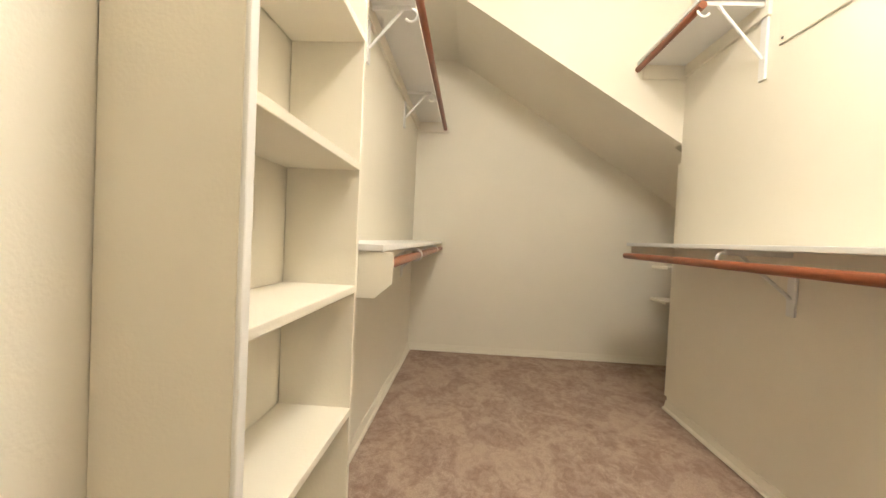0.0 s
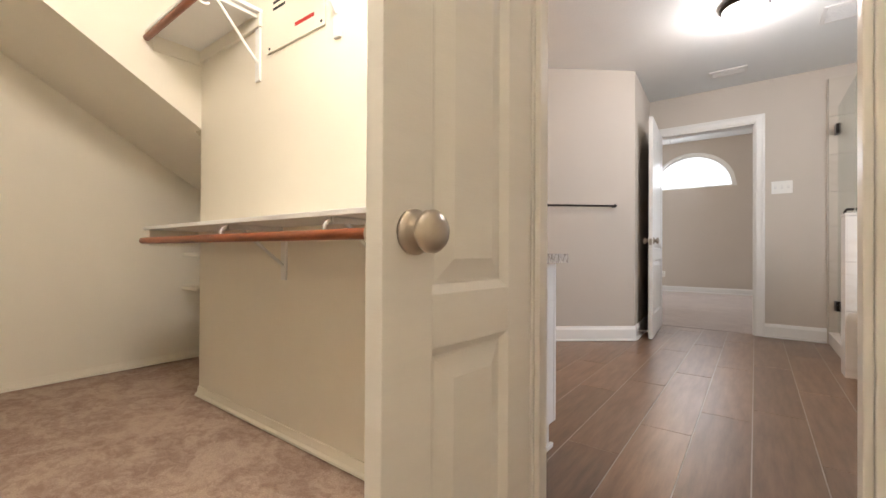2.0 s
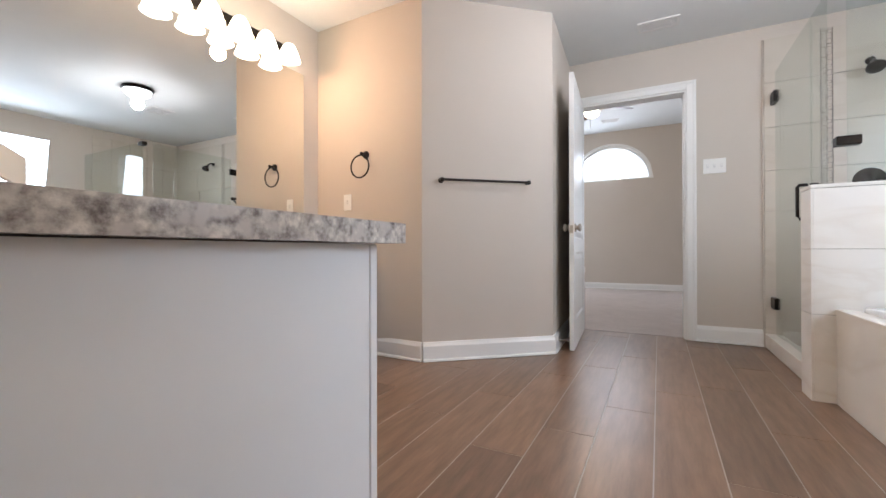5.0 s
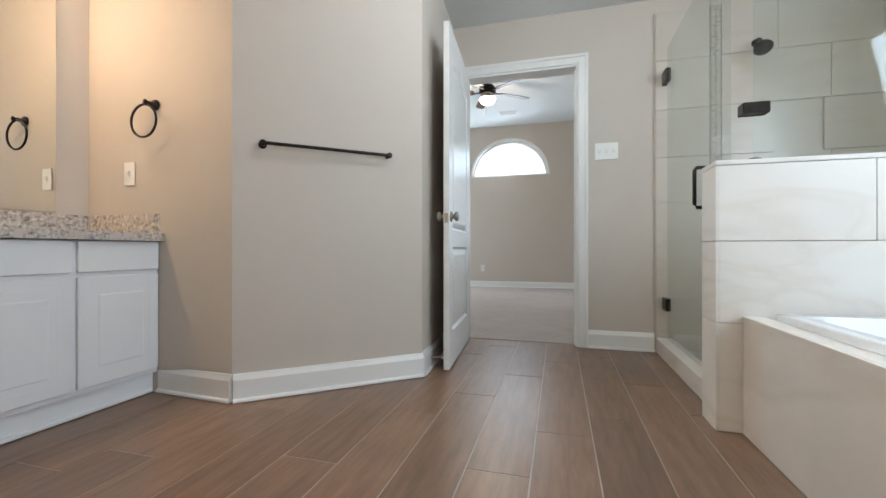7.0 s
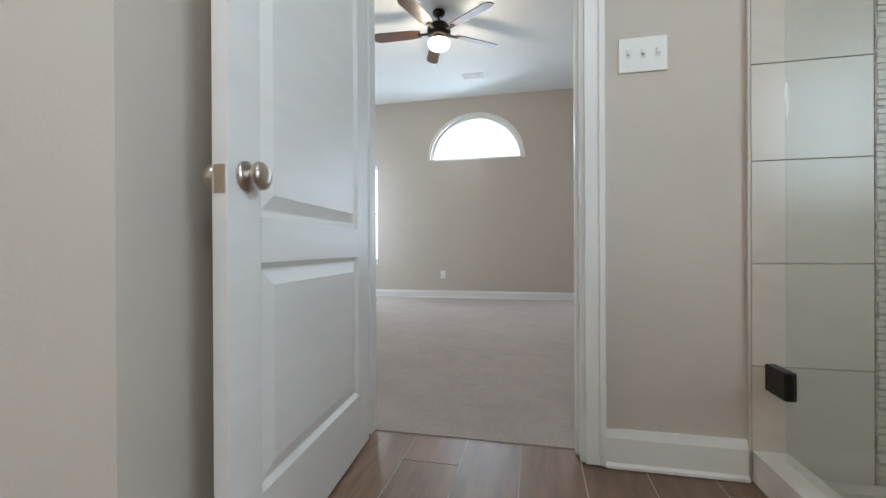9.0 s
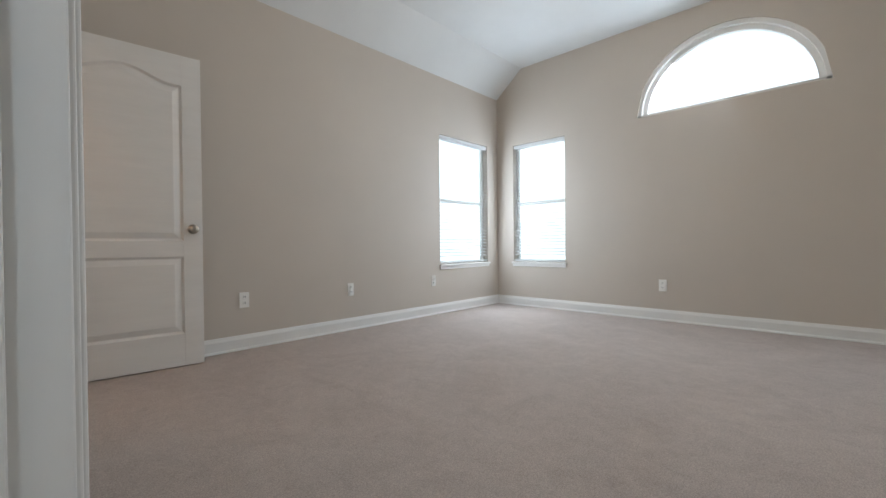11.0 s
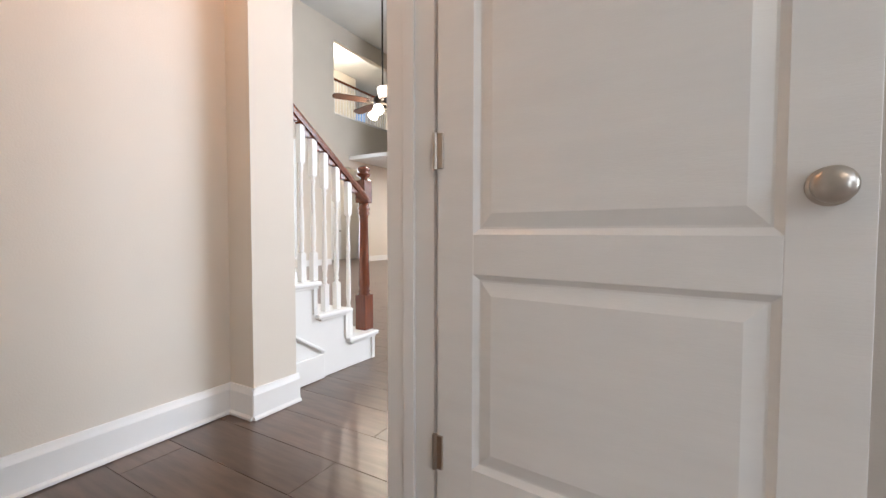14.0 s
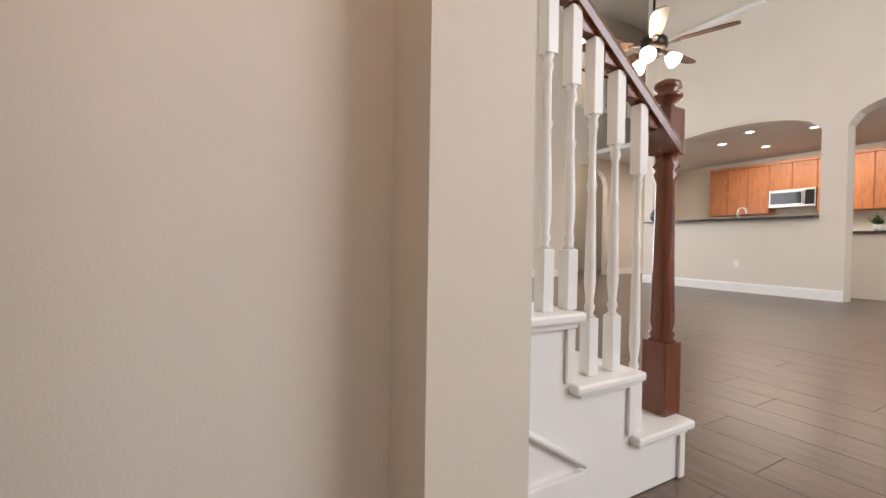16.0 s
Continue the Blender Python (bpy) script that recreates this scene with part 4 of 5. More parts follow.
for z in (0.365, 2.0):
    part("hinge", box((5.60, -0.712, z - 0.045), (5.728, -0.678, z + 0.045), 0.004), M_BRONZE, sh, "dark bronze glass hinge")
for z in (1.357, 2.17):
    part("clamp", box((4.395, -0.80, z - 0.024), (4.455, -0.70, z + 0.024), 0.004), M_BRONZE, sh, "dark bronze glass clamp")
for s in (1, -1):
    yy = -0.695 + s * 0.055
    part("pull_handle", tube([(4.83, -0.695 + s * 0.006, 0.98), (4.83, yy - s * 0.01, 0.98), (4.83, yy, 0.995), (4.83, yy, 1.175), (4.83, yy - s * 0.01, 1.19), (4.83, -0.695 + s * 0.006, 1.19)], 0.010), M_BRONZE, sh, "dark bronze D-shaped pull")
part("clamp", box((4.74, -0.710, 0.112), (4.785, -0.680, 0.165), 0.003), M_BRONZE, sh, "dark bronze glass clamp")
hd = thing("overhead_shower", "dark bronze shower rose on a bent arm", "shower")
part("arm", tube([(5.713, -1.27, 2.19), (5.67, -1.265, 2.20), (5.63, -1.26, 2.18), (5.60, -1.255, 2.15)], 0.010), M_BRONZE, hd)
part("flange", lathe([(0.03, 0), (0.026, 0.008), (0.012, 0.012)], pose(5.712, -1.27, 2.19, 0, -90, 0)), M_BRONZE, hd)
part("head", lathe([(0.014, 0.05), (0.018, 0.02), (0.05, -0.02), (0.056, -0.035), (0.05, -0.042), (0, -0.042)], pose(5.585, -1.252, 2.12, 0, 35, 0)), M_BRONZE, hd)
vv = thing("shower_valve", "round dark bronze shower valve plate", "shower valve")
part("plate", lathe([(0.10, 0), (0.095, 0.008), (0.03, 0.014), (0.025, 0.04), (0, 0.042)], pose(5.712, -1.265, 1.30, 0, -90, 0)), M_BRONZE, vv)
part("lever", tube([(5.67, -1.265, 1.30), (5.66, -1.265, 1.25), (5.655, -1.265, 1.21)], 0.008), M_BRONZE, vv)

tiles = thing("shower_wall_tiles", "large beige marble wall tiles with a pebble mosaic band", "wall tiles", kind="structure")
NY0, NY1, NZ0, NZ1 = -1.66, -1.38, 1.43, 1.78
def tile_east(y0, y1, z0, z1):
    part("tile", box((5.714, y0 + 0.0015, z0 + 0.0015), (5.7285, y1 - 0.0015, z1 - 0.0015), 0.001), M_MARBLE_D, tiles)
zs = [0.03, 0.40, 0.75, 1.10, 1.43, 1.78, 2.14, 2.50]
for i, (z0, z1) in enumerate(zip(zs, zs[1:])):
    ys = [-2.30, NY0, NY1, -1.06, -0.638] if 1.42 < z0 < 1.77 else ([-2.30, -1.70, -1.06, -0.638] if i % 2 else [-2.30, -1.98, -1.40, -1.06, -0.638])
    for y0, y1 in zip(ys, ys[1:]):
        if 1.42 < z0 < 1.77 and y0 == NY0:
            continue
        if y1 == -0.638:
            tile_east(y0 + 0.07, y1, z0, z1)
        else:
            tile_east(y0, y1, z0, z1)
part("mosaic_band", box((5.716, -1.058, 0.03), (5.7285, -0.992, 2.50)), M_PEBBLE, tiles, "vertical pebble mosaic band")
rng = random.Random(4)
bm = bmesh.new()
for i in range(120):
    z = 0.05 + i * 0.0203
    for k in range(2):
        c = (5.716, -1.042 + k * 0.033 + rng.uniform(-0.004, 0.004), z + rng.uniform(-0.004, 0.004))
        box_in(bm, (c[0] - 0.004, c[1] - 0.012, c[2] - 0.008), (c[0], c[1] + 0.012, c[2] + 0.008), 0.003)
tagged(part("pebble", bm, M_MARBLE_D, tiles), kind="stuff")
part("niche_back", box((5.7287, NY0, NZ0), (5.7297, NY1, NZ1)), M_MARBLE_D, tiles)
for i in range(5):
    x0, x1 = 4.512 + i * 0.2432, 4.512 + (i + 1) * 0.2432
    for z0, z1 in zip(zs, zs[1:]):
        part("tile", box((x0 + 0.0015, -2.2985, z0 + 0.0015), (x1 - 0.0015, -2.286, z1 - 0.0015), 0.001), M_MARBLE_D, tiles)
part("edge_trim", box((5.712, -0.637, 0.0), (5.7285, -0.628, 2.50), 0.002), M_MARBLE_D, tiles)

# tub window with blinds
def window(name, axis, face, depth, p, q, z0, z1, label, sill=True, slats=True, out=1):
    """A window in an opening p..q on a wall face; depth runs outwards by out."""
    w = thing(name, label, "window", kind="structure")
    def b3(a, b, u0, u1, v0, v1, bevel=0.002):
        lo, hi = sorted((face + out * a, face + out * b))
        return box((lo, u0, v0) if axis == "x" else (u0, lo, v0), (hi, u1, v1) if axis == "x" else (u1, hi, v1), bevel)
    fw = 0.035
    for u0, u1, v0, v1 in ((p, p + fw, z0, z1), (q - fw, q, z0, z1), (p + fw, q - fw, z0, z0 + fw), (p + fw, q - fw, z1 - fw, z1), (p + fw, q - fw, (z0 + z1) / 2 - 0.018, (z0 + z1) / 2 + 0.018)):
        part("window_frame", b3(depth * 0.55, depth * 0.8, u0, u1, v0, v1), M_WHITE, w)
    g = part("pane", b3(depth * 0.66, depth * 0.68, p + fw, q - fw, z0 + fw, z1 - fw, 0), M_PANE, w)
    g.visible_shadow = False
    if sill:
        part("window_sill", b3(-0.03, depth * 0.5, p - 0.02, q + 0.02, z0 - 0.022, z0 - 0.001, 0.004), M_WHITE, w)
        part("sill_apron", b3(-0.014, -0.001, p - 0.01, q + 0.01, z0 - 0.062, z0 - 0.022, 0.003), M_WHITE, w)
    if slats:
        part("head_rail", b3(0.012, 0.06, p + 0.005, q - 0.005, z1 - 0.05, z1 - 0.002, 0.003), M_BLIND, w)
        n = int((z1 - z0 - 0.11) / 0.042)
        first = None
        ang = radians(16)
        for i in range(n):
            z = z1 - 0.075 - i * 0.042
            if first is None:
                bm = bmesh.new()
                lo, hi = face + out * 0.014, face + out * 0.056
                c, h = (lo + hi) / 2, 0.023
                dz, dx = h * math.sin(ang), h * math.cos(ang) * out
                a = [(c - dx, -dz), (c + dx, dz), (c + dx, dz + 0.0025), (c - dx, -dz + 0.0025)]
                prism_in(bm, a if axis == "y" else a, "x" if axis == "y" else "y", p + 0.008, q - 0.008) if axis == "x" else prism_in(bm, a, "x", p + 0.008, q - 0.008)
                first = part("slat", bm, M_BLIND, w)
                mesh0 = first.data
                first.location.z = z
            else:
                ob = new("slat", mesh0)
                ob.parent = w
                ob.location.z = z
        part("bottom_rail", b3(0.014, 0.056, p + 0.006, q - 0.006, z0 + 0.012, z0 + 0.032, 0.003), M_BLIND, w)
    return w


window("window_bath", "y", -2.30, 0.15, 2.75, 4.0, 1.25, 2.3, "white framed tub window with lowered blinds", out=-1)
ds = thing("door_stop", "small nickel spring door stop on the baseboard", "door stop")
part("spring", rod((4.88, 0.832, 0.075), (4.885, 0.765, 0.075), 0.006, seg=10), M_NICKEL, ds)
part("tip", rod((4.885, 0.765, 0.075), (4.886, 0.752, 0.075), 0.009, seg=10), M_PLASTIC, ds, "white rubber tip")
sp = thing("strike_plate", "nickel strike plate let into the door jamb", "door hardware")
part("plate", box((5.775, -0.079, 0.935), (5.805, -0.0775, 0.995)), M_NICKEL, sp)
# ceiling light, vents
cl2 = thing("bath_ceiling_light", "lit flush dome light with dark rim on the bathroom ceiling", "ceiling light")
part("rim", lathe([(0.15, 0), (0.155, -0.02), (0.14, -0.035)], pose(4.02, -0.03, BATH_H - 0.001)), M_BRONZE, cl2)
part("dome", lathe([(0.135, -0.03), (0.125, -0.065), (0.085, -0.095), (0.0, -0.11)], pose(4.02, -0.03, BATH_H - 0.001)), M_BULBW, cl2)


def vent(name, m, w, h, n, label):
    v = thing(name, label, "air vent", m)
    part("backing", box((-w / 2 + 0.01, -h / 2 + 0.01, -0.004), (w / 2 - 0.01, h / 2 - 0.01, -0.001)), M_SLOT, v)
    f = 0.022
    bm = bmesh.new()
    for a, b in (((-w / 2, -h / 2), (w / 2, -h / 2 + f)), ((-w / 2, h / 2 - f), (w / 2, h / 2)), ((-w / 2, -h / 2 + f), (-w / 2 + f, h / 2 - f)), ((w / 2 - f, -h / 2 + f), (w / 2, h / 2 - f))):
        box_in(bm, (*a, -0.012), (*b, -0.001), 0.002)
    part("frame", bm, M_VENT, v)
    for i in range(n):
        y = -h / 2 + f + (h - 2 * f) * (i + 0.5) / n
        bm = box((-w / 2 + f, y - 0.005, -0.011), (w / 2 - f, y + 0.004, -0.005))
        part("slat", bm, M_VENT, v)
    return v


vent("ceiling_vent", pose(5.27, 0.12, BATH_H, 0, 0, 90), 0.30, 0.16, 7, "white louvred supply vent in the bathroom ceiling")
vent("exhaust_fan", pose(4.54, -0.62, BATH_H, 0, 0, 90), 0.28, 0.28, 10, "square white exhaust fan grille in the bathroom ceiling")

# ---------- bedroom things ----------
window("window_corner_north", "y", 3.70, 0.15, 9.45, 10.41, 0.60, 2.20, "white sash window with half-open blinds near the corner")
window("window_corner_east", "x", 10.64, 0.16, 2.66, 3.43, 0.60, 2.20, "white sash window with blinds glowing in daylight")
window("window_east", "x", 10.64, 0.16, -1.40, -0.575, 0.60, 2.16, "white sash window with tilted blinds")
aw = thing("window_arch", "white half-round fixed window set high in the wall", "window", kind="structure")
c, r = (0.205 + 1.79) / 2, (1.79 - 0.205) / 2
for k, (ro, ri, x0, x1) in enumerate(((1.0, 0.945, 10.655, 10.70), (0.95, 0.885, 10.70, 10.75))):
    bm = bmesh.new()
    N = 28
    for i in range(N):
        a0, a1 = math.pi * i / N, math.pi * (i + 1) / N
        pts = [(c + r * f * math.cos(a), 2.226 + 0.758 * f * math.sin(a)) for f, a in ((ri, a0), (ro, a0), (ro, a1), (ri, a1))]
        prism_in(bm, pts, "x", x0, x1)
    part("arched_frame", bm, M_WHITE, aw)
part("bottom_frame", box((10.655, 0.21, 2.224), (10.75, 1.785, 2.25), 0.003), M_WHITE, aw)
pane = part("pane", prism([(c + r * 0.93 * math.cos(math.pi * i / 24), 2.226 + 0.758 * 0.93 * math.sin(math.pi * i / 24)) for i in range(25)], "x", 10.725, 10.729), M_PANE, aw)
pane.visible_shadow = False
for m, b in (((11.6, -3.2, -1.0), (11.62, 5.2, 4.2)), ((9.1, 4.6, -1.0), (11.5, 4.62, 3.6)), ((1.6, -3.3, -0.5), (5.2, -3.28, 3.4))):
    structure("backdrop", box(m, b), M_SKYGLOW, "bright overcast daylight beyond the windows", "sky")
for x, yaw, lab in ((7.13, 0, "white duplex outlet low on the bedroom wall"), (10.62, 90, "white duplex outlet under the arched window")):
    switch_plate(lab, pose(x, 3.699, 0.405, 0, 0, 0) if yaw == 0 else pose(10.639, 1.535, 0.38, 0, 0, -90), 1, 0.078, False)
switch_plate("white cable outlet plate low on the bedroom wall", pose(8.15, 3.699, 0.405), 1, 0.07, False)
switch_plate("white duplex outlet below the corner window", pose(9.32, 3.699, 0.41), 1, 0.07, False)
switch_plate("white two-gang toggle switch plate by the hall doorway", pose(5.866, 2.42, 1.48, 0, 0, 90), 2, 0.12)
vent("ceiling_vent", pose(9.85, 0.92, BED_H, 0, 0, 90), 0.32, 0.17, 7, "white louvred vent in the bedroom ceiling")


def ceiling_fan(label, m, drop, blade_len, light, lights=1):
    """A five-blade fan hung from its local origin."""
    f = thing("ceiling_fan", label, "ceiling fan", m)
    part("canopy", lathe([(0.065, 0), (0.062, -0.03), (0.03, -0.06), (0.014, -0.065)]), M_BRONZE, f)
    part("downrod", rod((0, 0, -0.06), (0, 0, -drop), 0.012), M_BRONZE, f)
    part("motor", lathe([(0.03, -drop + 0.03), (0.09, -drop + 0.01), (0.12, -drop - 0.03), (0.12, -drop - 0.09), (0.09, -drop - 0.12), (0.05, -drop - 0.13)], seg=28), M_BRONZE, f)
    for i in range(5):
        rot = Matrix.Rotation(2 * math.pi * i / 5 + 0.35, 4, "Z")
        bm = box_in(bmesh.new(), (0.10, -0.02, -drop - 0.085), (0.22, 0.02, -drop - 0.075), 0.003)
        bm.transform(rot)
        part("blade_iron", bm, M_BRONZE, f)
        pts = [(0.19, -0.045), (0.30, -0.062), (blade_len - 0.06, -0.068), (blade_len - 0.01, -0.045), (blade_len, 0), (blade_len - 0.01, 0.045), (blade_len - 0.06, 0.068), (0.30, 0.062), (0.19, 0.045)]
        bm = prism(pts, "z", -0.004, 0.004)
        bm.transform(rot @ Matrix.Translation((0, 0, -drop - 0.07)) @ Matrix.Rotation(radians(12), 4, "X"))
        part("blade", bm, M_FANWOOD, f, "dark wooden fan blade")
    part("light_fitter", lathe([(0.06, -drop - 0.13), (0.075, -drop - 0.15), (0.06, -drop - 0.17)]), M_BRONZE, f)
    if lights == 1:
        part("light_bowl", lathe([(0.11, -drop - 0.165), (0.115, -drop - 0.185), (0.095, -drop - 0.225), (0.05, -drop - 0.25), (0, -drop - 0.255)], seg=28), light, f, "lit frosted glass bowl")
    else:
        for i in range(lights):
            a = 2 * math.pi * i / lights + 0.9
            mm = Matrix.Rotation(a, 4, "Z") @ Matrix.Translation((0.12, 0, -drop - 0.16)) @ Matrix.Rotation(radians(-50), 4, "Y")
            part("light_shade", lathe([(0.025, 0.0), (0.05, -0.03), (0.068, -0.08), (0.066, -0.11), (0.03, -0.125), (0, -0.127)], mm), light, f, "lit frosted glass shade")
    part("pull_chain", rod((0.05, 0.03, -drop - 0.25), (0.05, 0.03, -drop - 0.40), 0.002, seg=6), M_BRONZE, f)
    return f


ceiling_fan("dark bronze five-blade ceiling fan with a lit glass bowl", pose(8.22, 1.03, BED_H - 0.001), 0.14, 0.70, M_BULB)

# ---------- hall, stairs, living room ----------
RISE, RUN, SX = 0.200, 0.265, 4.62
st = thing("staircase", "white painted open-stringer staircase with wooden handrail", "staircase", kind="structure")
for i in range(9):
    y1 = 4.865 - i * RUN
    y0 = y1 - RUN - 0.03
    z = RISE * (i + 1)
    if y0 < 3.79:
        break
    part("tread", box((3.62, y0, z - 0.028), (SX + 0.03, y1, z), 0.008), M_WHITE, st)
    part("riser", box((3.62, y1 - RUN - 0.03, 0.004), (SX - 0.004, y1 - 0.03, z - 0.028)), M_WHITE, st)
    part("tread_moulding", box((SX - 0.003, y0 + 0.03, z - 0.045), (SX + 0.012, y1 - 0.015, z - 0.029), 0.003), M_WHITE, st)
    part("bracket", box((SX - 0.003, y1 - 0.05, z - RISE + 0.004), (SX + 0.008, y1 - 0.02, z - 0.046), 0.003), M_WHITE, st)
part("stringer_base", box((SX - 0.004, 4.042, 0.004), (SX + 0.014, 4.36, 0.15), 0.003), M_WHITE, st)
part("stringer_moulding", tube([(SX + 0.006, 4.075, 0.345), (SX + 0.006, 4.36, 0.165)], 0.011, 8), M_WHITE, st)


def baluster(x, y, z0, z1):
    bm = box_in(bmesh.new(), (x - 0.019, y - 0.019, z0), (x + 0.019, y + 0.019, z0 + 0.17), 0.003)
    h = z1 - 0.22 - (z0 + 0.17)
    b = z0 + 0.17
    lathe_in(bm, [(0.019, b), (0.010, b + 0.012), (0.016, b + 0.03), (0.011, b + 0.045), (0.017, b + 0.10), (0.014, b + h * 0.45), (0.011, b + h * 0.62), (0.016, b + h * 0.65), (0.011, b + h * 0.68), (0.010, b + h - 0.05), (0.016, b + h - 0.03), (0.011, b + h - 0.012), (0.018, b + h)], pose(x, y, 0), 14)
    box_in(bm, (x - 0.019, y - 0.019, z1 - 0.22), (x + 0.019, y + 0.019, z1), 0.003)
    return bm


def rail_z(y):
    return 1.165 + (4.75 - y) * 0.735


for y in (4.135, 4.235, 4.325, 4.415, 4.515, 4.625):
    k = int((4.865 - y) / RUN) + 1
    part("baluster", baluster(SX - 0.035, y, RISE * k, rail_z(y) - 0.03), M_WHITE, st, "white turned baluster")
bm = bmesh.new()
prof = [(-0.028, -0.03), (0.028, -0.03), (0.032, -0.005), (0.026, 0.018), (0.012, 0.03), (-0.012, 0.03), (-0.026, 0.018), (-0.032, -0.005)]
ends = [(4.80, rail_z(4.80)), (3.80, rail_z(3.80))]
rr = [[bm.verts.new((SX - 0.035 + u, yy, zz + v)) for u, v in prof] for yy, zz in ends]
for i in range(8):
    bm.faces.new((rr[0][i], rr[0][(i + 1) % 8], rr[1][(i + 1) % 8], rr[1][i]))
bm.faces.new(rr[0])
bm.faces.new(rr[1][::-1])
bmesh.ops.recalc_face_normals(bm, faces=bm.faces[:])
part("handrail", bm, M_CHERRY, st, "dark cherry stained handrail")
for y in (4.18, 4.28, 4.37, 4.465, 4.57, 4.675):
    bm = box((SX - 0.052, y - 0.028, rail_z(y) - 0.062), (SX - 0.018, y + 0.028, rail_z(y) - 0.02), 0.003)
    part("rail_fillet", bm, M_CHERRY, st)
nx, ny, z0 = SX - 0.075, 4.83, RISE
bm = box((nx - 0.045, ny - 0.045, z0), (nx + 0.045, ny + 0.045, z0 + 0.25), 0.004)
lathe_in(bm, [(0.045, 0.45), (0.036, 0.462), (0.042, 0.475), (0.034, 0.49), (0.040, 0.52), (0.034, 0.75), (0.030, 1.0), (0.042, 1.03), (0.034, 1.045), (0.046, 1.06), (0.036, 1.075), (0.036, 1.10)], pose(nx, ny, 0), 24)
box_in(bm, (nx - 0.042, ny - 0.042, 1.10), (nx + 0.042, ny + 0.042, 1.26), 0.006)
lathe_in(bm, [(0.03, 1.26), (0.022, 1.275), (0.048, 1.295), (0.05, 1.305), (0.03, 1.315), (0.045, 1.33), (0.042, 1.35), (0.02, 1.362), (0, 1.364)], pose(nx, ny, 0), 24)
part("newel_post", bm, M_CHERRY, st, "dark cherry stained turned newel post")

# kitchen wall with a pass-through and a doorway
KY, LH = 11.5, 6.8
bm = wall_bm("y", KY, KY + 0.28, -0.16, 8.9, LH, [(0.02, 2.76, 1.25, 2.95), (3.06, 5.2, 0.0, 3.0)])
arch_fill(bm, "y", KY, KY + 0.28, 0.02, 2.76, 2.60, 2.93, 2.955, 20)
arch_fill(bm, "y", KY, KY + 0.28, 3.06, 5.2, 2.60, 2.97, 3.005, 20)
structure("wall_kitchen", bm, M_LIVING, "pale wall with an arched kitchen pass-through", "wall")
skirting("baseboard_living", (-0.16, KY), (3.06, KY), -1, 0.17)
skirting("baseboard_living", (5.2, KY), (8.9, KY), -1, 0.17)
bar = thing("breakfast_bar", "dark granite bar top on the pass-through sill", "countertop")
part("slab", box((-0.05, KY - 0.16, 1.252), (2.758, KY + 0.36, 1.292), 0.006), M_DARKGRAN, bar)
structure("ceiling_kitchen", box((-2.0, KY + 0.28, 3.05), (8.9, 18.45, 3.15)), M_CEIL, "pale kitchen ceiling", "ceiling")
for i, (x, y) in enumerate(((0.5, 13.2), (1.3, 12.6), (2.1, 13.2), (0.9, 14.2), (3.6, 13.0))):
    c = thing("recessed_light", "lit recessed downlight in the kitchen ceiling", "ceiling light", group="kitchen downlights")
    part("trim_ring", lathe([(0.10, 0), (0.10, -0.008), (0.075, -0.01)], pose(x, y, 3.049)), M_WHITE, c)
    part("lens", lathe([(0.074, -0.004), (0.07, -0.011), (0, -0.012)], pose(x, y, 3.048)), M_BULBW, c)
KB = 15.3
structure("wall_kitchen_back", box((-2.0, KB + 0.36, 0), (8.9, KB + 0.46, 3.05)), M_LIVING, "pale kitchen wall behind the cabinets", "wall")
for i in range(9):
    x0 = -0.85 + i * 0.46
    micro = i in (3, 4)
    z0 = 2.17 if micro else 1.62
    c = thing("wall_cabinet", "reddish oak kitchen wall cabinet with a framed door", "cabinet", group="kitchen wall cabinets")
    part("body", box((x0 + 0.002, KB + 0.02, z0), (x0 + 0.458, KB + 0.355, 2.86)), M_CABWOOD, c)
    part("cabinet_door", raised_panel(bmesh.new(), x0 + 0.012, x0 + 0.448, z0 + 0.012, 2.80, KB + 0.02, -1, 0.06), M_CABWOOD, c)
    part("crown", box((x0, KB - 0.03, 2.80), (x0 + 0.46, KB + 0.02, 2.86), 0.006), M_CABWOOD, c)
mw = thing("microwave", "stainless over-range microwave with black glass door", "microwave")
part("body", box((0.54, KB - 0.03, 1.75), (1.44, KB + 0.35, 2.165), 0.006), M_STEEL, mw)
part("door_glass", box((0.58, KB - 0.037, 1.83), (1.18, KB - 0.031, 2.10), 0.002), M_BLACK, mw)
part("control_panel", box((1.25, KB - 0.037, 1.80), (1.42, KB - 0.031, 2.13), 0.002), M_BLACK, mw)
part("handle", rod((1.215, KB - 0.06, 1.80), (1.215, KB - 0.06, 2.12), 0.012), M_STEEL, mw)
ct = thing("kitchen_counter", "dark granite kitchen counter on oak base cabinets", "countertop")
part("slab", box((-0.9, KB - 0.3, 0.97), (4.8, KB + 0.355, 1.01), 0.005), M_DARKGRAN, ct)
part("base", box((-0.88, KB - 0.27, 0.004), (4.78, KB + 0.35, 0.968)), M_CABWOOD, ct)
tap = thing("kitchen_tap", "pale gooseneck kitchen tap behind the bar", "faucet")
part("spout", tube([(1.5, KY + 0.30, 1.292), (1.5, KY + 0.30, 1.42)] + [(1.5 + 0.07 - 0.07 * math.cos(a), KY + 0.30, 1.42 + 0.08 * math.sin(a)) for a in [math.pi * i / 10 for i in range(11)]] + [(1.64, KY + 0.30, 1.39)], 0.014), M_WHITE, tap)
switch_plate("white duplex outlet below the breakfast bar", pose(1.64, KY - 0.001, 0.5), 1, 0.08, False)
vase = thing("pottery_vase", "small dark glazed round vase on the bar top", "vase")
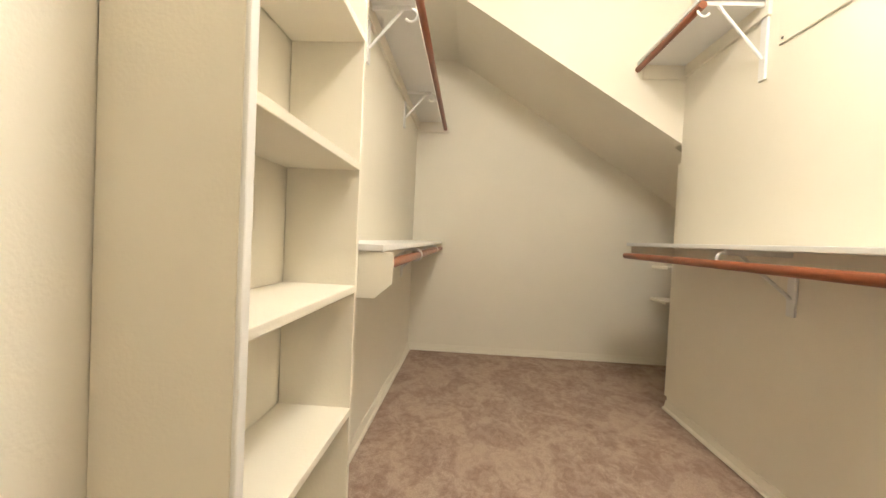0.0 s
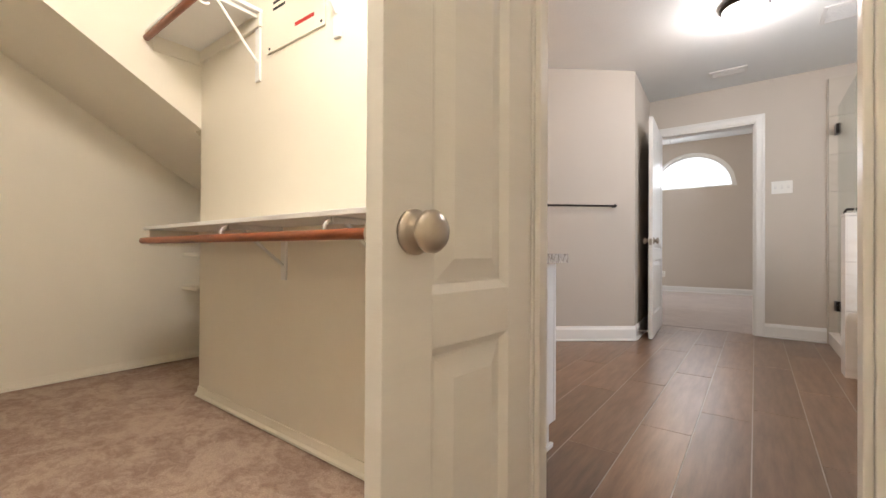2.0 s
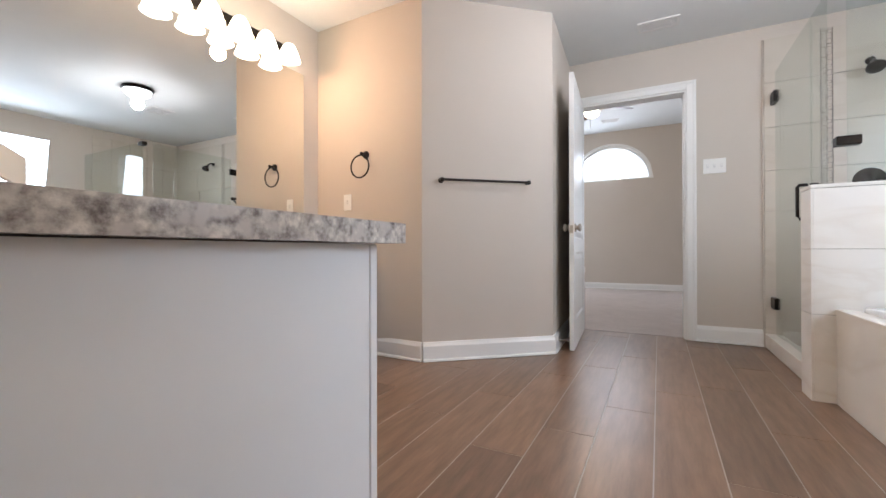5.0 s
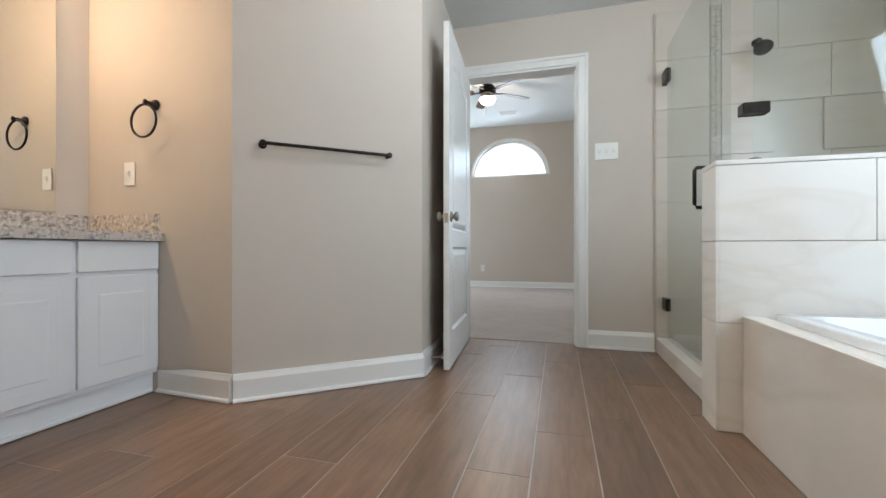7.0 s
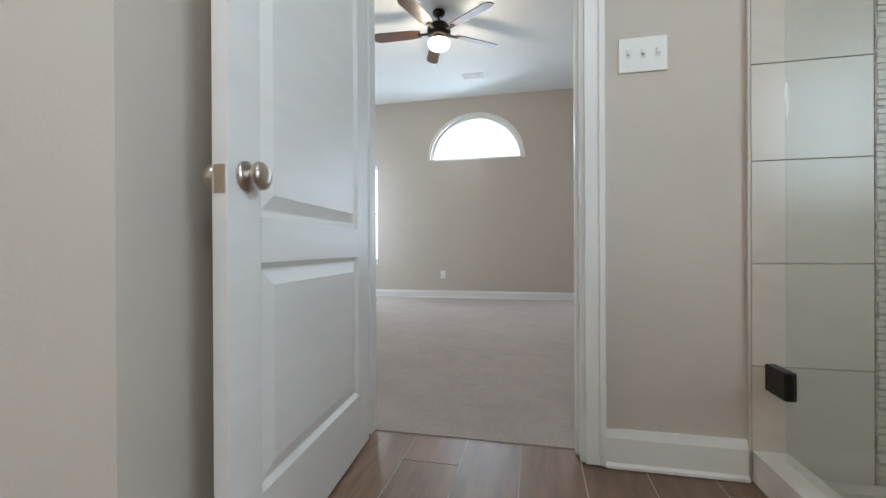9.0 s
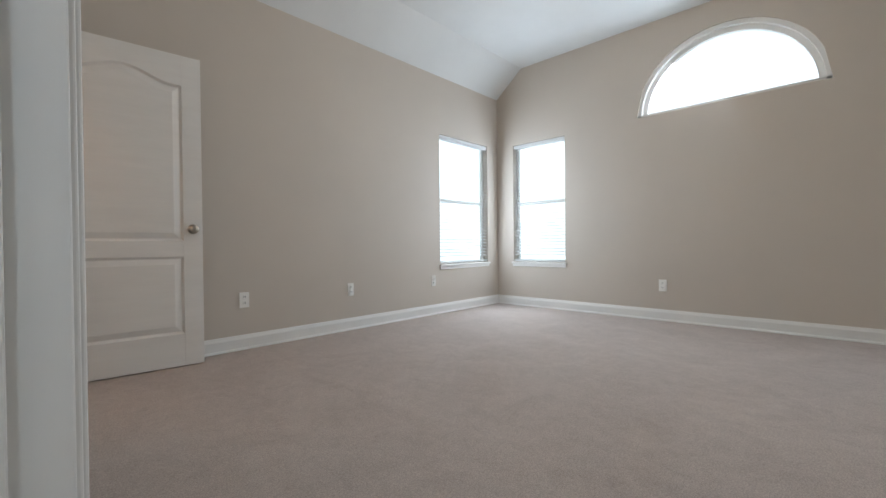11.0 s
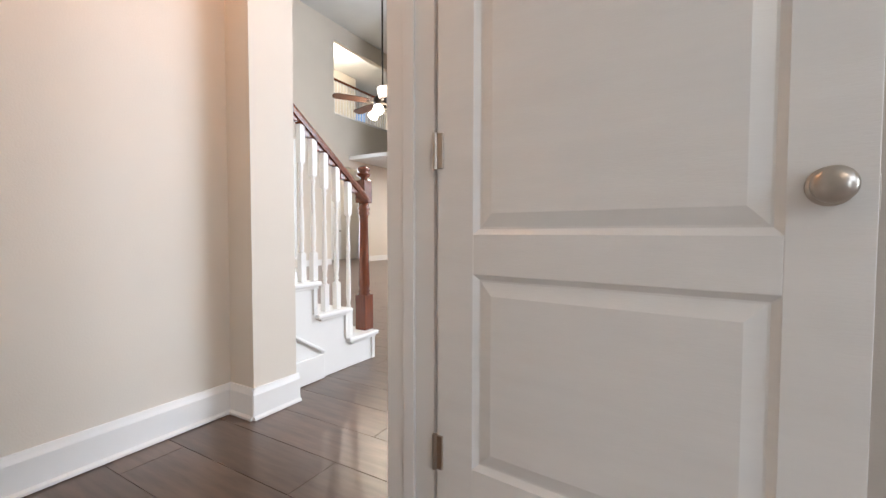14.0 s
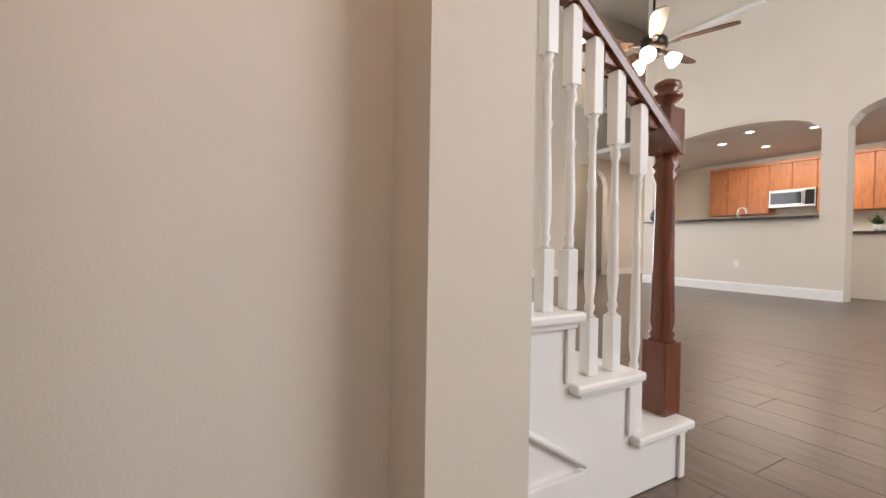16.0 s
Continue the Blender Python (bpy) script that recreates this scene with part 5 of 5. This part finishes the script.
part("body", lathe([(0.05, 0.0), (0.10, 0.05), (0.115, 0.12), (0.09, 0.19), (0.05, 0.22), (0.055, 0.245), (0.04, 0.246)], pose(0.08, KY + 0.05, 1.293)), M_TEAL, vase)
isl = thing("kitchen_island", "white kitchen counter end seen through the doorway", "counter")
part("base", box((2.80, 12.35, 0.004), (4.6, 13.0, 1.03), 0.004), M_LIVING, isl)
part("slab", box((2.75, 12.28, 1.031), (4.66, 13.07, 1.072), 0.005), M_DARKGRAN, isl)
pl = thing("potted_plant", "small green plant in a white pot on the counter", "plant")
part("pot", lathe([(0.045, 0), (0.06, 0.10), (0.055, 0.10)], pose(3.15, 12.5, 1.073)), M_PLASTIC, pl)
rng = random.Random(7)
bm = bmesh.new()
for i in range(46):
    a, e = rng.uniform(0, 6.283), rng.uniform(0.3, 1.4)
    L = rng.uniform(0.08, 0.19)
    d = Vector((math.cos(a) * math.cos(e), math.sin(a) * math.cos(e), math.sin(e)))
    s = d.cross(Vector((0, 0, 1))).normalized() * 0.018
    o = Vector((3.15, 12.5, 1.165))
    v = [bm.verts.new(p) for p in (o, o + d * L * 0.6 + s, o + d * L, o + d * L * 0.6 - s)]
    bm.faces.new(v)
part("leaves", bm, M_LEAF, pl)

# far west wall with arch, door, balcony and tall window
WX = -2.0
bm = wall_bm("x", WX - 0.15, WX, 11.0, 18.45, LH, [(11.2, 14.3, 4.25, 6.3)], 4.0)
structure("wall_living_west_upper", bm, M_LIVING, "pale upper wall with the balcony opening", "wall")
structure("wall_living_west_south", box((WX - 0.15, 3.75, 4.0), (WX, 11.0, LH)), M_LIVING, "pale upper living room wall", "wall")
bm = wall_bm("x", WX - 0.15, WX, 3.75, 18.45, 4.0, [(6.6, 9.9, 0.25, 3.3), (11.05, 12.6, 0.0, 2.85)])
arch_fill(bm, "x", WX - 0.15, WX, 11.05, 12.6, 2.35, 2.83, 2.855, 16)
structure("wall_living_west", bm, M_LIVING, "pale tall wall with balcony opening and arched passage", "wall")
structure("wall_passage", box((WX - 1.5, 10.6, 0), (WX - 1.38, 14.6, 3.2)), M_LIVING, "pale wall inside the arched passage", "wall")
structure("floor_loft", box((WX - 2.4, 10.8, 4.05), (WX - 0.15, 14.8, 4.2)), M_LIVING, "upstairs landing edge", "floor")
structure("wall_loft", box((WX - 2.5, 10.6, 4.2), (WX - 2.4, 14.8, LH)), M_LIVING, "pale upstairs landing wall", "wall")
bl = thing("balcony_rail", "white baluster balcony railing with dark wooden handrail", "railing")
part("handrail", box((WX - 0.11, 11.2, 5.22), (WX - 0.04, 14.3, 5.28), 0.012), M_CHERRY, bl)
part("base_rail", box((WX - 0.12, 11.2, 4.252), (WX + 0.02, 14.3, 4.30), 0.006), M_WHITE, bl)
for i in range(25):
    y = 11.28 + i * 0.122
    part("baluster", rod((WX - 0.075, y, 4.30), (WX - 0.075, y, 5.22), 0.019, 0.014, 8), M_WHITE, bl)
dd = thing("door_passage", "white panel door seen inside the arched passage", "door", kind="structure")
part("leaf", raised_panel(bmesh.new(), 0.0, 0.86, 0.01, 2.15, 0, -1, 0.11), M_WOODWHITE, dd)
part("door_knob", lathe([(0.03, 0), (0.012, 0.01), (0.012, 0.03), (0.03, 0.045), (0.0, 0.07)], pose(0.79, -0.016, 0.96, 90)), M_NICKEL, dd)
dd.matrix_world = pose(WX - 1.37, 12.0, 0, 0, 0, 90)
bw = thing("window_living_and_fill", "tall bright living room windows with white frames, the east set added", "window", kind="structure")
for i in range(4):
    y = 6.6 + i * 1.1
    part("window_frame", box((WX - 0.10, y - 0.04 if i else y, 0.25), (WX - 0.04, y + 0.04 if i < 3 else y, 3.3), 0.003), M_WHITE, bw)
part("window_sill", box((WX - 0.02, 6.55, 0.22), (WX + 0.04, 9.95, 0.248), 0.004), M_WHITE, bw)
structure("backdrop", box((WX - 0.9, 5.6, -0.5), (WX - 0.88, 10.4, 4.0)), M_SKYGLOW, "bright overcast daylight beyond the west and added east living room windows", "sky")
skirting("baseboard_living", (WX, 9.9), (WX, 11.05), -1, 0.17)
skirting("baseboard_living", (WX, 12.6), (WX, 18.4), -1, 0.17)
# unseen east window and glowing backdrop, added to go with the fill lamp
be = thing("window_living_and_fill", "tall bright living room windows with white frames, the east set added", "window", kind="structure")
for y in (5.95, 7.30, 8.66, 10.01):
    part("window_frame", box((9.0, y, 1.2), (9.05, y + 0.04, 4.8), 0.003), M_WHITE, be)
structure("backdrop", box((9.7, 5.0, 0.5), (9.72, 11.0, 5.5)), M_SKYGLOW, "bright overcast daylight beyond the west and added east living room windows", "sky")
# high ledge with lit niche above the kitchen
lg = thing("plant_ledge", "pale high ledge with a lit recess above the kitchen", "ledge", kind="structure")
part("shelf", box((0.3, KY - 0.10, 4.86), (2.0, KY - 0.001, 4.94), 0.01), M_WHITE, lg)
ceiling_fan("dark five-blade ceiling fan with three lit shades on a long rod", pose(3.03, 6.98, LH - 0.001), LH - 2.70, 0.66, M_BULB, 3)
# landing downlight, then a made-up fixture for the added passage lamp
for x, y, z in ((-3.1, 12.6, LH - 0.001), (-2.8, 11.8, 3.19)):
    c = thing("recessed_light", "lit recessed downlight over landing, its twin added over the passage", "ceiling light")
    part("trim_ring", lathe([(0.10, 0), (0.10, -0.008), (0.075, -0.01)], pose(x, y, z)), M_WHITE, c)
    part("lens", lathe([(0.074, -0.004), (0.07, -0.011), (0, -0.012)], pose(x, y, z - 0.001)), M_BULBW, c)
structure("ceiling_passage", box((WX - 1.5, 10.6, 3.2), (WX - 0.15, 14.6, 3.3)), M_CEIL, "pale passage ceiling", "ceiling")
hl = thing("recessed_light", "lit recessed downlight in the hall ceiling", "ceiling light")
part("trim_ring", lathe([(0.10, 0), (0.10, -0.008), (0.075, -0.01)], pose(5.3, 3.3, 2.749)), M_WHITE, hl)
part("lens", lathe([(0.074, -0.004), (0.07, -0.011), (0, -0.012)], pose(5.3, 3.3, 2.748)), M_BULB, hl)

# ---------- floor planks ----------
def planks(holder, x0, x1, y0, y1, w, length, mat, seed, z=0.0, gap=0.003, butts=()):
    """Rows of wood-look tiles along x, staggered, each a piece of its own on shared meshes."""
    rng = random.Random(seed)
    shared = {}
    y = y0
    row = 0
    while y < y1 - 0.01:
        yy = min(y + w, y1)
        x = x0 - rng.choice((0.15, 0.38, 0.62, 0.9)) * length
        if butts:
            s0 = butts[row % len(butts)]
            x = s0 - math.ceil((s0 - x0) / length) * length
        while x < x1:
            a, b = max(x, x0), min(x + length, x1)
            if b - a > 0.02:
                key = (round(b - a, 2), round(yy - y, 2))
                if key not in shared:
                    bm = box((0, 0, -0.012), (b - a - gap, yy - y - gap, 0.0))
                    me = bpy.data.meshes.new("plank")
                    bm.to_mesh(me)
                    bm.free()
                    me.materials.append(mat)
                    shared[key] = me
                ob = new("plank", shared[key])
                ob.parent = holder
                ob.location = (a, y, z)
            x += length
        y = yy
        row += 1


fb = thing("floor_bath_planks", "brown wood-look porcelain plank tiles with pale joints", "floor", kind="structure")
planks(fb, 1.30, 5.835, -0.744, 0.366, 0.222, 1.115, M_PLANK, 3, gap=0.005, butts=(4.50, 4.90, 4.35, 4.14, 4.89))
planks(fb, 1.63, 5.835, 0.366, 2.63, 0.222, 1.115, M_PLANK, 4, gap=0.005, butts=(4.50, 4.20, 4.80, 4.42, 4.05, 4.66))
fl = thing("floor_hall_planks", "dark brown wood-look plank tiles in hall and living room", "floor", kind="structure")
planks(fl, 3.4, 5.83, 2.5715, 7.4, 0.2285, 1.21, M_PLANK2, 5)
planks(fl, -4.0, 3.4, 3.75, 7.4, 0.2285, 2.42, M_PLANK2, 6)
planks(fl, 5.83, 9.0, 4.0, 7.4, 0.2285, 2.42, M_PLANK2, 8)
planks(fl, -4.0, 9.0, 7.4, 18.4, 0.457, 2.42, M_PLANK2, 9)
